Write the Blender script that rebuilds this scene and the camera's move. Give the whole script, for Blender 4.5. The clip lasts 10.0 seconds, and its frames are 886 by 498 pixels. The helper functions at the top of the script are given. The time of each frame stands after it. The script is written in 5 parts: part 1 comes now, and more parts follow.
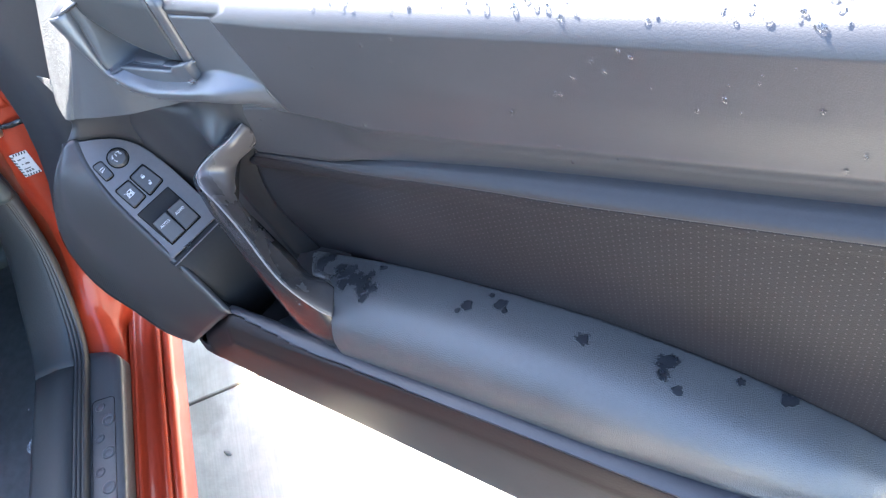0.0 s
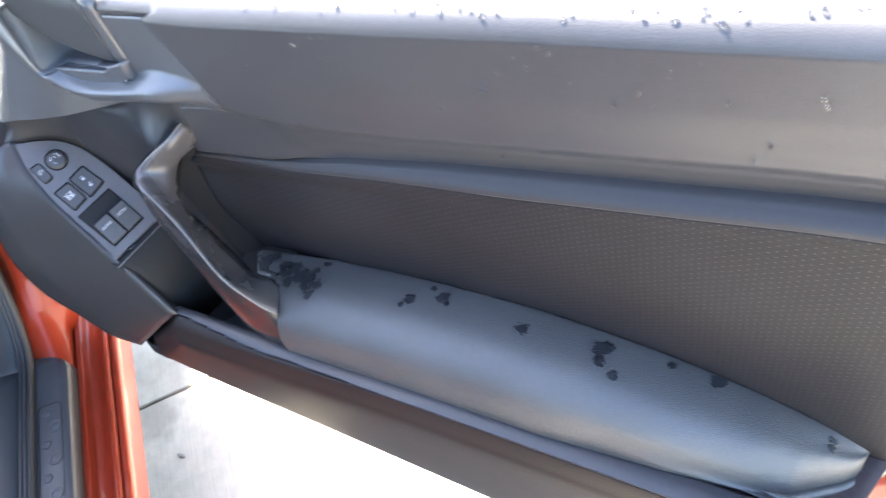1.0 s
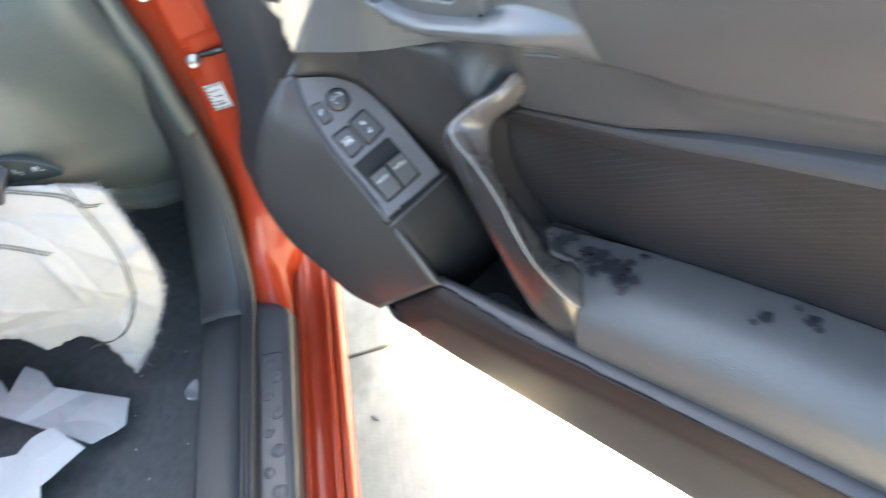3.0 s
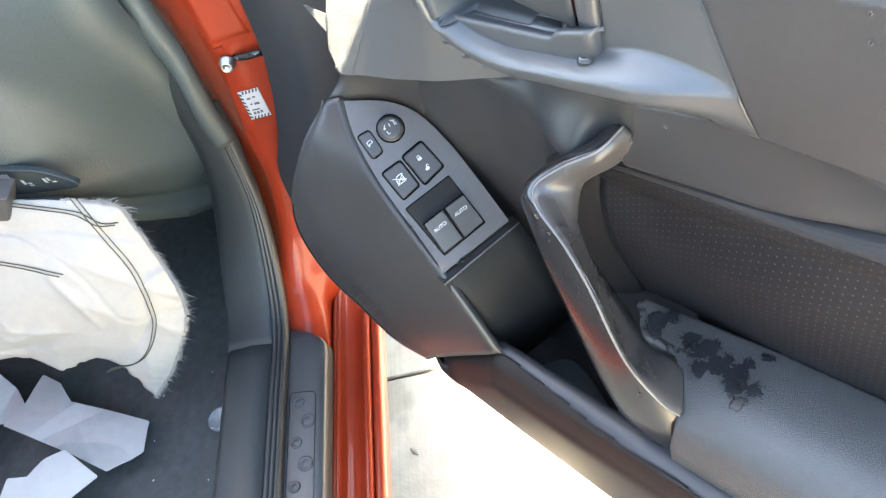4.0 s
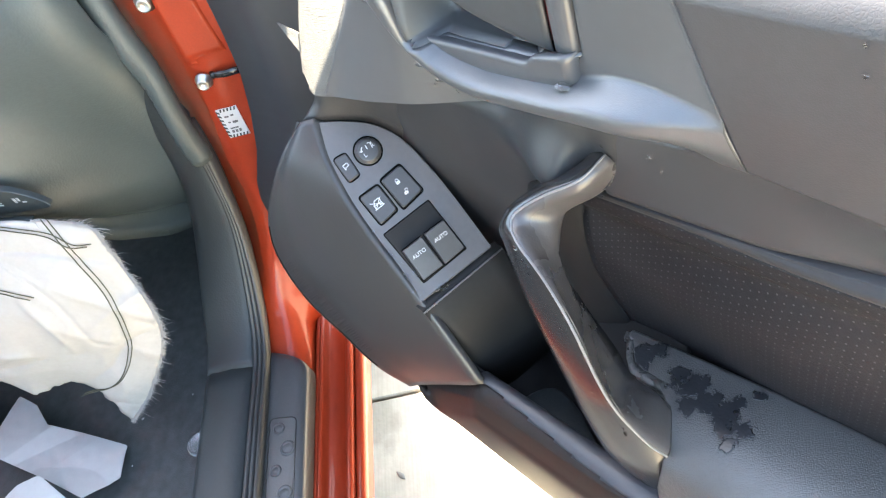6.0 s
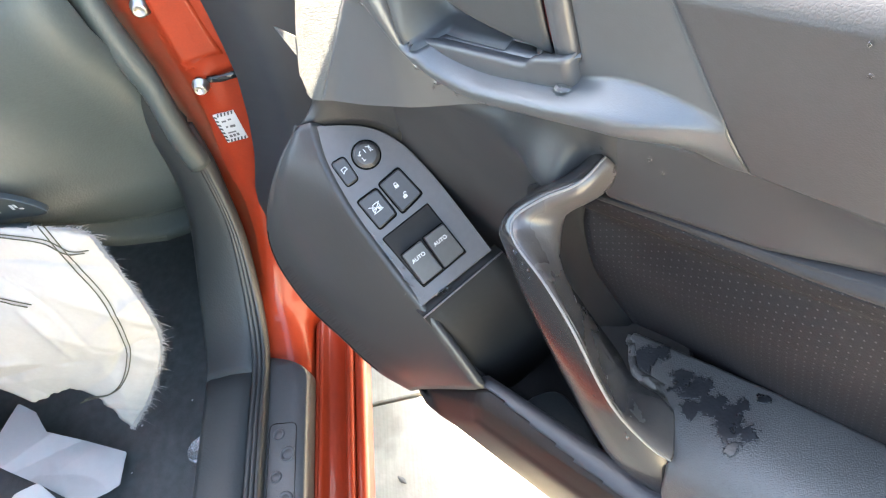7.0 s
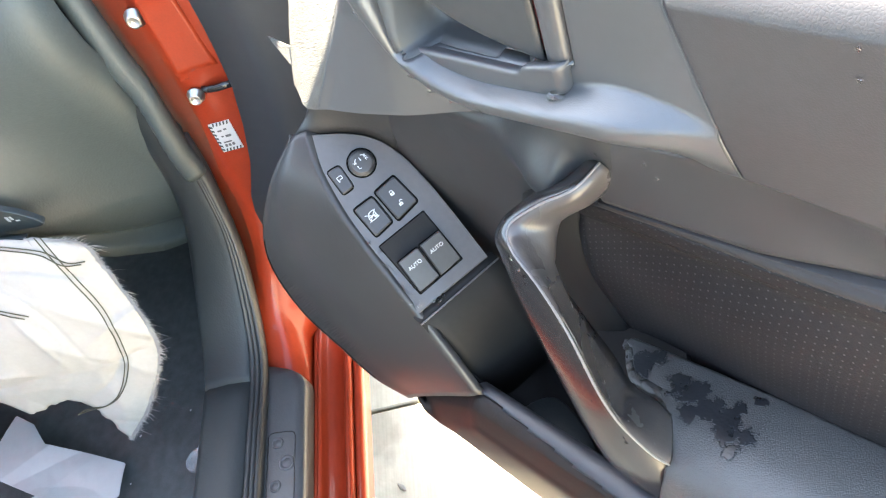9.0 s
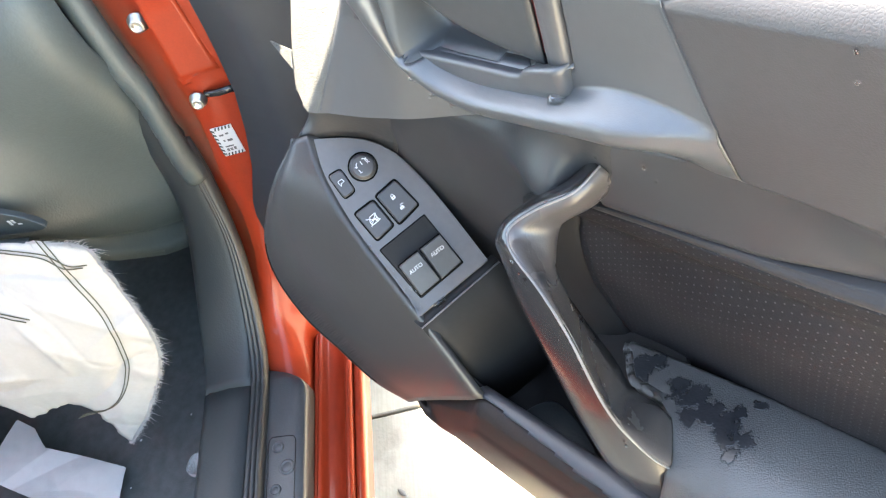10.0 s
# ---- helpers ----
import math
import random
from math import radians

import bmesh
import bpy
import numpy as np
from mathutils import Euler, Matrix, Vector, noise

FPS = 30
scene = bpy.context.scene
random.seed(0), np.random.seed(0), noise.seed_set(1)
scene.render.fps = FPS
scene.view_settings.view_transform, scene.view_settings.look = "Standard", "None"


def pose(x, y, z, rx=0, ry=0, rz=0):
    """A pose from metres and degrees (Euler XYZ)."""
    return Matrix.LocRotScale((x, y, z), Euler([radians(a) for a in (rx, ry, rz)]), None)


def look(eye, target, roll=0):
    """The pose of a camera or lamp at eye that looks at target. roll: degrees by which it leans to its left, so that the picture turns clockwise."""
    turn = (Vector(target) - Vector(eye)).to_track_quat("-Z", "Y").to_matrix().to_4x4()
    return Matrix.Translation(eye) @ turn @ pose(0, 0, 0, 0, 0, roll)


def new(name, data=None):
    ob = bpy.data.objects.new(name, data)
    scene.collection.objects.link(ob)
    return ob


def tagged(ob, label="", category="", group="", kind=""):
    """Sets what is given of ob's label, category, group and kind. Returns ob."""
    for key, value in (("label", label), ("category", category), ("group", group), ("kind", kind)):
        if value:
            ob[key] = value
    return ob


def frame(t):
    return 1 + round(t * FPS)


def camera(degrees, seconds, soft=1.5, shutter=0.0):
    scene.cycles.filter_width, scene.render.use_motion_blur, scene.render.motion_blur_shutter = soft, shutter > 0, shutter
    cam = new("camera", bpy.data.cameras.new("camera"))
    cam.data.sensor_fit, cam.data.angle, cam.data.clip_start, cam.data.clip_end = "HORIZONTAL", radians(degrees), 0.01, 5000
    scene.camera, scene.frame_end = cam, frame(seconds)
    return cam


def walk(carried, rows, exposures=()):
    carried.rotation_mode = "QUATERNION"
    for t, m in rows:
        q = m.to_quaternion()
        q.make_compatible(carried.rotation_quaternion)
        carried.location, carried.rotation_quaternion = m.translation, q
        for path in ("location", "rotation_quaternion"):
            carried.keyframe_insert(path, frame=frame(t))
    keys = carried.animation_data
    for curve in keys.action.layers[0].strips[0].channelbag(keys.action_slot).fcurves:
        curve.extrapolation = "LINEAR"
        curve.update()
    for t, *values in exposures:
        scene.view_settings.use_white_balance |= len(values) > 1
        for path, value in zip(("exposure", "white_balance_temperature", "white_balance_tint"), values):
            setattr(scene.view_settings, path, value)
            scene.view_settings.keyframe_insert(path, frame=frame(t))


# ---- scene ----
cam = camera(60.2, 10.0, soft=1.2, shutter=0.4)
PATH = [
    (0, (0.078, 0.202, 1.223), (-0.866, 1.104, -0.291), -21.9),
    (0.5, (0.078, 0.188, 1.23), (-0.826, 1.137, -0.281), -20.1),
    (1, (0.099, 0.202, 1.227), (-0.752, 1.147, -0.316), -19.9),
    (1.5, (0.127, 0.224, 1.209), (-0.594, 1.224, -0.365), -17.3),
    (2, (0.126, 0.235, 1.201), (-0.599, 1.197, -0.395), -19.0),
    (2.3, (0.088, 0.234, 1.197), (-0.7, 1.08, -0.435), -23.2),
    (2.5, (0.031, 0.202, 1.197), (-0.922, 1.026, -0.357), -25.6),
    (2.7, (-0.046, 0.18, 1.212), (-1.033, 0.92, -0.362), -27.2),
    (3, (-0.119, 0.179, 1.188), (-1.208, 0.881, -0.336), -24.4),
    (3.2, (-0.161, 0.197, 1.166), (-1.337, 0.815, -0.329), -26.1),
    (4.3, (-0.242, 0.283, 1.132), (-1.38, 0.86, -0.408), -25.7),
    (4.5, (-0.244, 0.287, 1.126), (-1.4, 0.864, -0.401), -25.8),
    (5, (-0.248, 0.29, 1.122), (-1.401, 0.881, -0.402), -25.3),
    (5.5, (-0.247, 0.296, 1.122), (-1.396, 0.894, -0.403), -25.2),
    (7, (-0.251, 0.3, 1.119), (-1.401, 0.905, -0.401), -25.6),
    (7.5, (-0.25, 0.303, 1.118), (-1.401, 0.921, -0.397), -25.6),
    (8, (-0.248, 0.3, 1.118), (-1.402, 0.92, -0.393), -25.6),
    (8.5, (-0.247, 0.301, 1.12), (-1.4, 0.919, -0.392), -25.7),
    (9, (-0.25, 0.301, 1.12), (-1.402, 0.921, -0.393), -25.9),
    (9.5, (-0.249, 0.302, 1.12), (-1.408, 0.927, -0.385), -26.0),
    (10, (-0.248, 0.299, 1.12), (-1.408, 0.929, -0.382), -25.6),
]

EXPOSURES = [(0.0, 3.86, 6200, 10), (1.0, 3.84, 6600, 11), (2.0, 3.79, 7200, 12), (2.5, 3.87, 7400, 7), (3.0, 4.06, 7550, 4), (4.5, 4.20, 7750, 5), (10.0, 4.27, 7950, 6)]
walk(cam, [(t, look(eye, target, roll)) for t, eye, target, roll in PATH], EXPOSURES)

# ---- world and sun ----
SUN_AZ, SUN_EL = 148.0, 48.0          # degrees from +x towards +y, and above the horizon
world = bpy.data.worlds.new("world")
scene.world = world
world.use_nodes = True
wn, wl = world.node_tree.nodes, world.node_tree.links
sky = wn.new("ShaderNodeTexSky")
sky.sky_type = "NISHITA"
sky.sun_disc = False
sky.sun_elevation = radians(SUN_EL)
sky.sun_rotation = radians(90 - SUN_AZ)
wl.new(sky.outputs[0], wn["Background"].inputs[0])
wn["Background"].inputs[1].default_value = 0.125
sun_data = bpy.data.lights.new("sun", "SUN")
sun_data.energy, sun_data.angle, sun_data.color = 5.0, radians(0.6), (1.0, 0.95, 0.88)
sun = new("sun", sun_data)
to_sun = Vector((math.cos(radians(SUN_AZ)) * math.cos(radians(SUN_EL)), math.sin(radians(SUN_AZ)) * math.cos(radians(SUN_EL)), math.sin(radians(SUN_EL))))
sun.matrix_world = Matrix.Translation((0, 0, 6)) @ to_sun.to_track_quat("Z", "Y").to_matrix().to_4x4()


# ---- materials ----
def material(name, colour, rough=0.5, metal=0.0, spread=0.10, scale=14.0, bump=0.0, bump_scale=600.0, coat=0.0, kind="noise", transmission=0.0, spec=0.5, rough_spread=0.04, dust=0.0, depth=0.0006):
    """Principled material: colour varied at two scales, fine relief, dusty wear."""
    m = bpy.data.materials.new(name)
    m.use_nodes = True
    n, l = m.node_tree.nodes, m.node_tree.links
    b = n["Principled BSDF"]
    b.inputs["Metallic"].default_value = metal
    b.inputs["Coat Weight"].default_value = coat
    b.inputs["Coat Roughness"].default_value = 0.06
    b.inputs["Transmission Weight"].default_value = transmission
    b.inputs["Specular IOR Level"].default_value = spec
    geo = n.new("ShaderNodeNewGeometry")
    big = n.new("ShaderNodeTexNoise")
    big.inputs["Scale"].default_value, big.inputs["Detail"].default_value = scale, 6
    l.new(geo.outputs["Position"], big.inputs["Vector"])
    fine = n.new("ShaderNodeTexNoise")
    fine.inputs["Scale"].default_value, fine.inputs["Detail"].default_value = scale * 14, 3
    l.new(geo.outputs["Position"], fine.inputs["Vector"])
    mix = n.new("ShaderNodeMix")
    mix.data_type = "FLOAT"
    mix.inputs[0].default_value = 0.4
    l.new(big.outputs["Fac"], mix.inputs[2])
    l.new(fine.outputs["Fac"], mix.inputs[3])
    ramp = n.new("ShaderNodeValToRGB")
    lo, hi = [c * (1 - spread) for c in colour], [min(1, c * (1 + spread)) for c in colour]
    ramp.color_ramp.elements[0].position, ramp.color_ramp.elements[1].position = 0.32, 0.68
    ramp.color_ramp.elements[0].color, ramp.color_ramp.elements[1].color = (*lo, 1), (*hi, 1)
    l.new(mix.outputs[0], ramp.inputs[0])
    out = ramp.outputs[0]
    if dust:
        wide = n.new("ShaderNodeTexNoise")
        wide.inputs["Scale"].default_value, wide.inputs["Detail"].default_value, wide.inputs["Roughness"].default_value = 5.0, 5, 0.6
        l.new(geo.outputs["Position"], wide.inputs["Vector"])
        r2 = n.new("ShaderNodeMapRange")
        r2.inputs[1].default_value, r2.inputs[2].default_value, r2.inputs[4].default_value = 0.30, 0.85, dust
        l.new(wide.outputs["Fac"], r2.inputs[0])
        dm = n.new("ShaderNodeMix")
        dm.data_type = "RGBA"
        l.new(r2.outputs[0], dm.inputs[0])
        l.new(out, dm.inputs[6])
        dm.inputs[7].default_value = (0.28, 0.25, 0.21, 1)
        out = dm.outputs[2]
    l.new(out, b.inputs["Base Color"])
    rr = n.new("ShaderNodeMapRange")
    rr.inputs[3].default_value, rr.inputs[4].default_value = max(0.02, rough - rough_spread), min(1, rough + rough_spread)
    l.new(big.outputs["Fac"], rr.inputs[0])
    l.new(rr.outputs[0], b.inputs["Roughness"])
    if bump:
        bp = n.new("ShaderNodeBump")
        bp.inputs["Strength"].default_value, bp.inputs["Distance"].default_value = bump, depth
        if kind == "leather":
            t = n.new("ShaderNodeTexVoronoi")
            t.feature = "DISTANCE_TO_EDGE"
            t.inputs["Scale"].default_value = bump_scale
            l.new(geo.outputs["Position"], t.inputs["Vector"])
            cell = n.new("ShaderNodeMapRange")
            cell.inputs[2].default_value = 0.22
            l.new(t.outputs["Distance"], cell.inputs[0])
            l.new(cell.outputs[0], bp.inputs["Height"])
        elif kind == "grain":
            t = n.new("ShaderNodeTexVoronoi")
            t.feature = "SMOOTH_F1"
            t.inputs["Scale"].default_value = bump_scale
            l.new(geo.outputs["Position"], t.inputs["Vector"])
            l.new(t.outputs["Distance"], bp.inputs["Height"])
        else:
            t = n.new("ShaderNodeTexNoise")
            t.inputs["Scale"].default_value, t.inputs["Detail"].default_value = bump_scale, 4
            l.new(geo.outputs["Position"], t.inputs["Vector"])
            l.new(t.outputs["Fac"], bp.inputs["Height"])
        l.new(bp.outputs[0], b.inputs["Normal"])
    return m


BLACK = material("grained_black_plastic", (0.027, 0.0258, 0.0265), 0.40, bump=0.16, bump_scale=520, kind="grain", dust=0)
PAD = material("grained_soft_pad", (0.037, 0.0355, 0.038), 0.40, spec=0.52, bump=0.1, bump_scale=620, kind="leather", dust=0)
BEZEL = material("satin_handle_bezel", (0.053, 0.054, 0.058), 0.36, bump=0.10, bump_scale=700, kind="leather", dust=0, spec=0.9)
RECESS = material("matt_black_recess", (0.036, 0.037, 0.039), 0.45, spec=0.4)
LEATHER = material("grained_leatherette", (0.060, 0.0585, 0.057), 0.34, spec=0.62, bump=0.34, bump_scale=560, kind="leather", dust=0)
LOWER = material("hard_lower_plastic", (0.019, 0.0136, 0.0120), 0.48, spec=0.22, bump=0.3, bump_scale=480, kind="grain", dust=0)
# paler than the black trim: the sun's brightness is put into this colour
CORNER = material("painted_sunlight_plastic", (0.095, 0.095, 0.088), 0.45, bump=1, bump_scale=1000, kind="noise", depth=0.003, spread=0.3, scale=90)
PLATE = material("satin_grey_plastic", (0.080, 0.074, 0.077), 0.38, bump=0.1, bump_scale=900, spread=0.1)
BUTTON = material("button_black_plastic", (0.040, 0.038, 0.040), 0.40, spread=0.15, dust=0.06)
GLOSS = material("gloss_black_plastic", (0.012, 0.012, 0.013), 0.22, spread=0.2)
GRIP = material("satin_dark_grip", (0.062, 0.0535, 0.0515), 0.27, spec=0.55, bump=0.12, bump_scale=700, kind="grain", dust=0)
LEDGE = material("satin_ledge_plastic", (0.026, 0.0235, 0.025), 0.6, spec=0.42, bump=0.12, bump_scale=700, kind="grain")
# top of the LOWER trim; the sky's sheen is put into its bluer, lighter colour
LOW_LEDGE = material("sky_sheen_low_ledge", (0.028, 0.0275, 0.031), 0.40, spec=0.5, bump=0.12, bump_scale=700, kind="grain")
# highlight along the handle's joint, put into a paler colour than grip and shell
BEAD = material("highlight_handle_joint", (0.17, 0.155, 0.150), 0.28, spec=0.6)
SHELL = material("gloss_handle_shell", (0.020, 0.018, 0.018), 0.20, spec=0.6, bump=0.05, bump_scale=700, kind="grain")
HANDLE = material("satin_handle_plastic", (0.058, 0.057, 0.060), 0.36, spec=0.6, bump=0.06, bump_scale=800, kind="grain")
POCKET = material("matt_pocket_plastic", (0.0165, 0.0150, 0.0145), 0.6, spec=0.16, bump=0.06, bump_scale=700, kind="grain")
RUBBER = material("black_rubber", (0.016, 0.0165, 0.018), 0.5, bump=0.2, bump_scale=300, dust=0.12)
PAINT = material("orange_red_paint", (0.255, 0.023, 0.006), 0.5, metal=0.05, spread=0.12, scale=40, coat=0.32, spec=0.2, dust=0.01)
SCUFF = material("dark_sill_plastic", (0.042, 0.043, 0.046), 0.38, bump=0.25, bump_scale=450, kind="grain", dust=0.06)
GAP = material("matt_black_gap", (0.004, 0.004, 0.004), 0.9, spec=0.05)
INNER = material("dark_trim_plastic", (0.021, 0.024, 0.025), 0.5, bump=0.25, bump_scale=450, kind="grain", spec=0.4)
CARPET = material("black_carpet", (0.080, 0.085, 0.083), 0.9, bump=0.9, bump_scale=700, spread=0.22, scale=60, spec=0.1)
DASH = material("dash_grey_plastic", (0.045, 0.055, 0.055), 0.5, bump=0.3, bump_scale=450, kind="grain")
DASH_DARK = material("dark_dash_plastic", (0.030, 0.036, 0.037), 0.45, bump=0.15, bump_scale=500, kind="grain")
CONCRETE = material("pale_concrete", (0.49, 0.44, 0.345), 0.85, bump=0.7, bump_scale=160, spread=0.16, scale=3.0, spec=0.2)


def broomed(m):
    """Fine brush lines along the slab, and a few soft grey patches."""
    n, l = m.node_tree.nodes, m.node_tree.links
    b = n["Principled BSDF"]
    base = b.inputs["Base Color"].links[0].from_socket
    geo = n.new("ShaderNodeNewGeometry")
    mp = n.new("ShaderNodeMapping")
    mp.inputs["Rotation"].default_value = (0, 0, radians(-137.6))
    mp.inputs["Scale"].default_value = (1.0, 1.0, 1.0)
    l.new(geo.outputs["Position"], mp.inputs["Vector"])
    st = n.new("ShaderNodeMapping")
    st.inputs["Scale"].default_value = (9.0, 260.0, 9.0)
    l.new(mp.outputs[0], st.inputs["Vector"])
    lines = n.new("ShaderNodeTexNoise")
    lines.inputs["Scale"].default_value, lines.inputs["Detail"].default_value = 1.0, 3
    l.new(st.outputs[0], lines.inputs["Vector"])
    tone = n.new("ShaderNodeMapRange")
    tone.inputs[1].default_value, tone.inputs[2].default_value, tone.inputs[3].default_value, tone.inputs[4].default_value = 0.35, 0.6, 0.94, 1.02
    l.new(lines.outputs["Fac"], tone.inputs[0])
    factor = tone.outputs[0]
    warpn = n.new("ShaderNodeTexNoise")
    warpn.inputs["Scale"].default_value, warpn.inputs["Detail"].default_value = 25.0, 4
    l.new(geo.outputs["Position"], warpn.inputs["Vector"])
    for (x, y), rad, dark in (((-0.945, 0.410), 0.050, 0.72), ((-1.01, 0.455), 0.09, 0.80), ((-1.06, 0.53), 0.11, 0.78), ((-0.85, 0.25), 0.10, 0.9)):
        d = n.new("ShaderNodeVectorMath")
        d.operation = "DISTANCE"
        d.inputs[1].default_value = (x, y, 0)
        l.new(geo.outputs["Position"], d.inputs[0])
        ad = n.new("ShaderNodeMath")
        ad.operation = "MULTIPLY_ADD"
        ad.inputs[1].default_value = 0.06
        l.new(warpn.outputs["Fac"], ad.inputs[0])
        l.new(d.outputs["Value"], ad.inputs[2])
        mr = n.new("ShaderNodeMapRange")
        mr.inputs[1].default_value, mr.inputs[2].default_value, mr.inputs[3].default_value, mr.inputs[4].default_value = rad * 0.6 + 0.03, rad * 1.25 + 0.03, dark, 1.0
        l.new(ad.outputs[0], mr.inputs[0])
        mu = n.new("ShaderNodeMath")
        mu.operation = "MULTIPLY"
        l.new(factor, mu.inputs[0])
        l.new(mr.outputs[0], mu.inputs[1])
        factor = mu.outputs[0]
    mix = n.new("ShaderNodeVectorMath")
    mix.operation = "SCALE"
    l.new(base, mix.inputs[0])
    l.new(factor, mix.inputs["Scale"])
    l.new(mix.outputs[0], b.inputs["Base Color"])


broomed(CONCRETE)
JOINT_SHEET = material("dusty_ground", (0.16, 0.14, 0.12), 0.9, bump=0.5, bump_scale=200)
CLOTH = material("white_airbag_cloth", (0.345, 0.320, 0.298), 0.85, bump=0.4, bump_scale=1200, spread=0.05, spec=0.1)
PAPER = material("white_paper", (0.47, 0.465, 0.445), 0.7, bump=0.15, bump_scale=200, spread=0.03, spec=0.2)
LEAF = material("grey_dry_leaf", (0.22, 0.20, 0.165), 0.9)
THREAD = material("dark_thread", (0.06, 0.055, 0.035), 0.8)
LABEL = material("greyish_white_label", (0.42, 0.42, 0.42), 0.45, spread=0.05)
METAL = material("zinc_metal", (0.45, 0.44, 0.42), 0.32, metal=1.0, spread=0.1)
PLATE_MARK = material("grey_print", (0.30, 0.31, 0.31), 0.5, spread=0.02)
WHITE = material("white_print", (0.50, 0.50, 0.49), 0.5, spread=0.02)
DARKPRINT = material("black_print", (0.03, 0.03, 0.03), 0.5, spread=0.02)
RED = material("red_plastic", (0.20, 0.030, 0.028), 0.5)
WATER = material("clear_water", (1, 1, 1), 0.03, spread=0.0, transmission=1.0, rough_spread=0.0)
WET = material("wet_leatherette", (0.016, 0.017, 0.020), 0.30, spread=0.35, scale=60, rough_spread=0.10, spec=0.5, bump=0.2, bump_scale=260)
FILM = material("clear_plastic", (0.85, 0.88, 0.88), 0.08, spread=0.02, transmission=0.85, rough_spread=0.03)


def perforated():
    """Dark leatherette with pale pin holes in staggered rows, 6 mm apart."""
    m = material("perforated_insert", (0.0130, 0.0112, 0.0125), 0.55, bump=0.3, bump_scale=900, spread=0.25, spec=0.18, dust=0.02)
    n, l = m.node_tree.nodes, m.node_tree.links
    b = n["Principled BSDF"]
    base = b.inputs["Base Color"].links[0].from_socket
    geo = n.new("ShaderNodeNewGeometry")
    sep = n.new("ShaderNodeSeparateXYZ")
    l.new(geo.outputs["Position"], sep.inputs[0])
    holes = []
    for ox, oz in ((0.0, 0.0), (0.00524, 0.003025)):
        total = None
        for axis, off, pitch in (("X", ox, 0.01048), ("Z", oz, 0.00605)):
            last = sep.outputs[axis]
            for operation, value in (("ADD", off), ("DIVIDE", pitch), ("FRACT", None), ("SUBTRACT", 0.5), ("MULTIPLY", pitch * 1000), ("POWER", 2.0)):
                m2 = n.new("ShaderNodeMath")
                m2.operation = operation
                l.new(last, m2.inputs[0])
                if value is not None:
                    m2.inputs[1].default_value = value
                last = m2.outputs[0]
            if total is not None:
                add = n.new("ShaderNodeMath")
                l.new(total, add.inputs[0])
                l.new(last, add.inputs[1])
                last = add.outputs[0]
            total = last
        near = n.new("ShaderNodeMapRange")
        near.inputs[1].default_value, near.inputs[2].default_value, near.inputs[3].default_value, near.inputs[4].default_value = 0.15, 0.55, 1.0, 0.0
        l.new(total, near.inputs[0])
        holes.append(near)
    less = n.new("ShaderNodeMath")
    less.operation = "MAXIMUM"
    l.new(holes[0].outputs[0], less.inputs[0])
    l.new(holes[1].outputs[0], less.inputs[1])
    mix = n.new("ShaderNodeMix")
    mix.data_type = "RGBA"
    l.new(less.outputs[0], mix.inputs[0])
    l.new(base, mix.inputs[6])
    mix.inputs[7].default_value = (0.060, 0.056, 0.057, 1)
    l.new(mix.outputs[2], b.inputs["Base Color"])
    return m


INSERT = perforated()
INSERT_PLAIN = material("plain_insert", (0.050, 0.036, 0.035), 0.65, bump=0.3, bump_scale=900, spread=0.25, spec=0.15, dust=0.02)


# ---- mesh helpers ----
def part(name, bm, mat, parent=None, label="", smooth=True):
    me = bpy.data.meshes.new(name)
    bmesh.ops.recalc_face_normals(bm, faces=bm.faces)
    bm.to_mesh(me)
    bm.free()
    return link(name, me, mat, parent, label, smooth)


def link(name, me, mat, parent=None, label="", smooth=True):
    me.materials.append(mat)
    if smooth:
        me.polygons.foreach_set("use_smooth", [True] * len(me.polygons))
    ob = new(name, me)
    if parent is not None:
        ob.parent = parent
    if label:
        ob["label"] = label
    return ob


def sheet(name, rows, mat, parent=None, label="", thick=0.003, closed=False, smooth=True, front=(0.2, -0.8, 0.6), keep=None):
    """A surface through rows of points; its thickness lies behind it, away from front."""
    nr, nc = len(rows), len(rows[0])
    verts = [tuple(p) for row in rows for p in row]
    faces = []
    for i in range(nr - 1):
        for j in range(nc if closed else nc - 1):
            k = (j + 1) % nc
            faces.append((i * nc + j, i * nc + k, (i + 1) * nc + k, (i + 1) * nc + j))
    if closed:
        faces.append(tuple(range(nc))[::-1])
        faces.append(tuple((nr - 1) * nc + j for j in range(nc)))
    if keep:
        faces = [f for f in faces if keep(*(sum(verts[i][k] for i in f) / 4 for k in range(3)))]
        used = sorted({i for f in faces for i in f})
        order = {i: k for k, i in enumerate(used)}
        verts, faces = [verts[i] for i in used], [tuple(order[i] for i in f) for f in faces]
    me = bpy.data.meshes.new(name)
    me.from_pydata(verts, [], faces)
    me.update()
    ob = link(name, me, mat, parent, label, smooth)
    if closed:
        bm = bmesh.new()
        bm.from_mesh(me)
        bmesh.ops.recalc_face_normals(bm, faces=bm.faces)
        bm.to_mesh(me)
        bm.free()
    elif thick:
        mod = ob.modifiers.new("thickness", "SOLIDIFY")
        mean = sum((p.normal * p.area for p in me.polygons), Vector())
        mod.thickness, mod.offset = thick, -1.0 if mean.dot(Vector(front)) > 0 else 1.0
    return ob


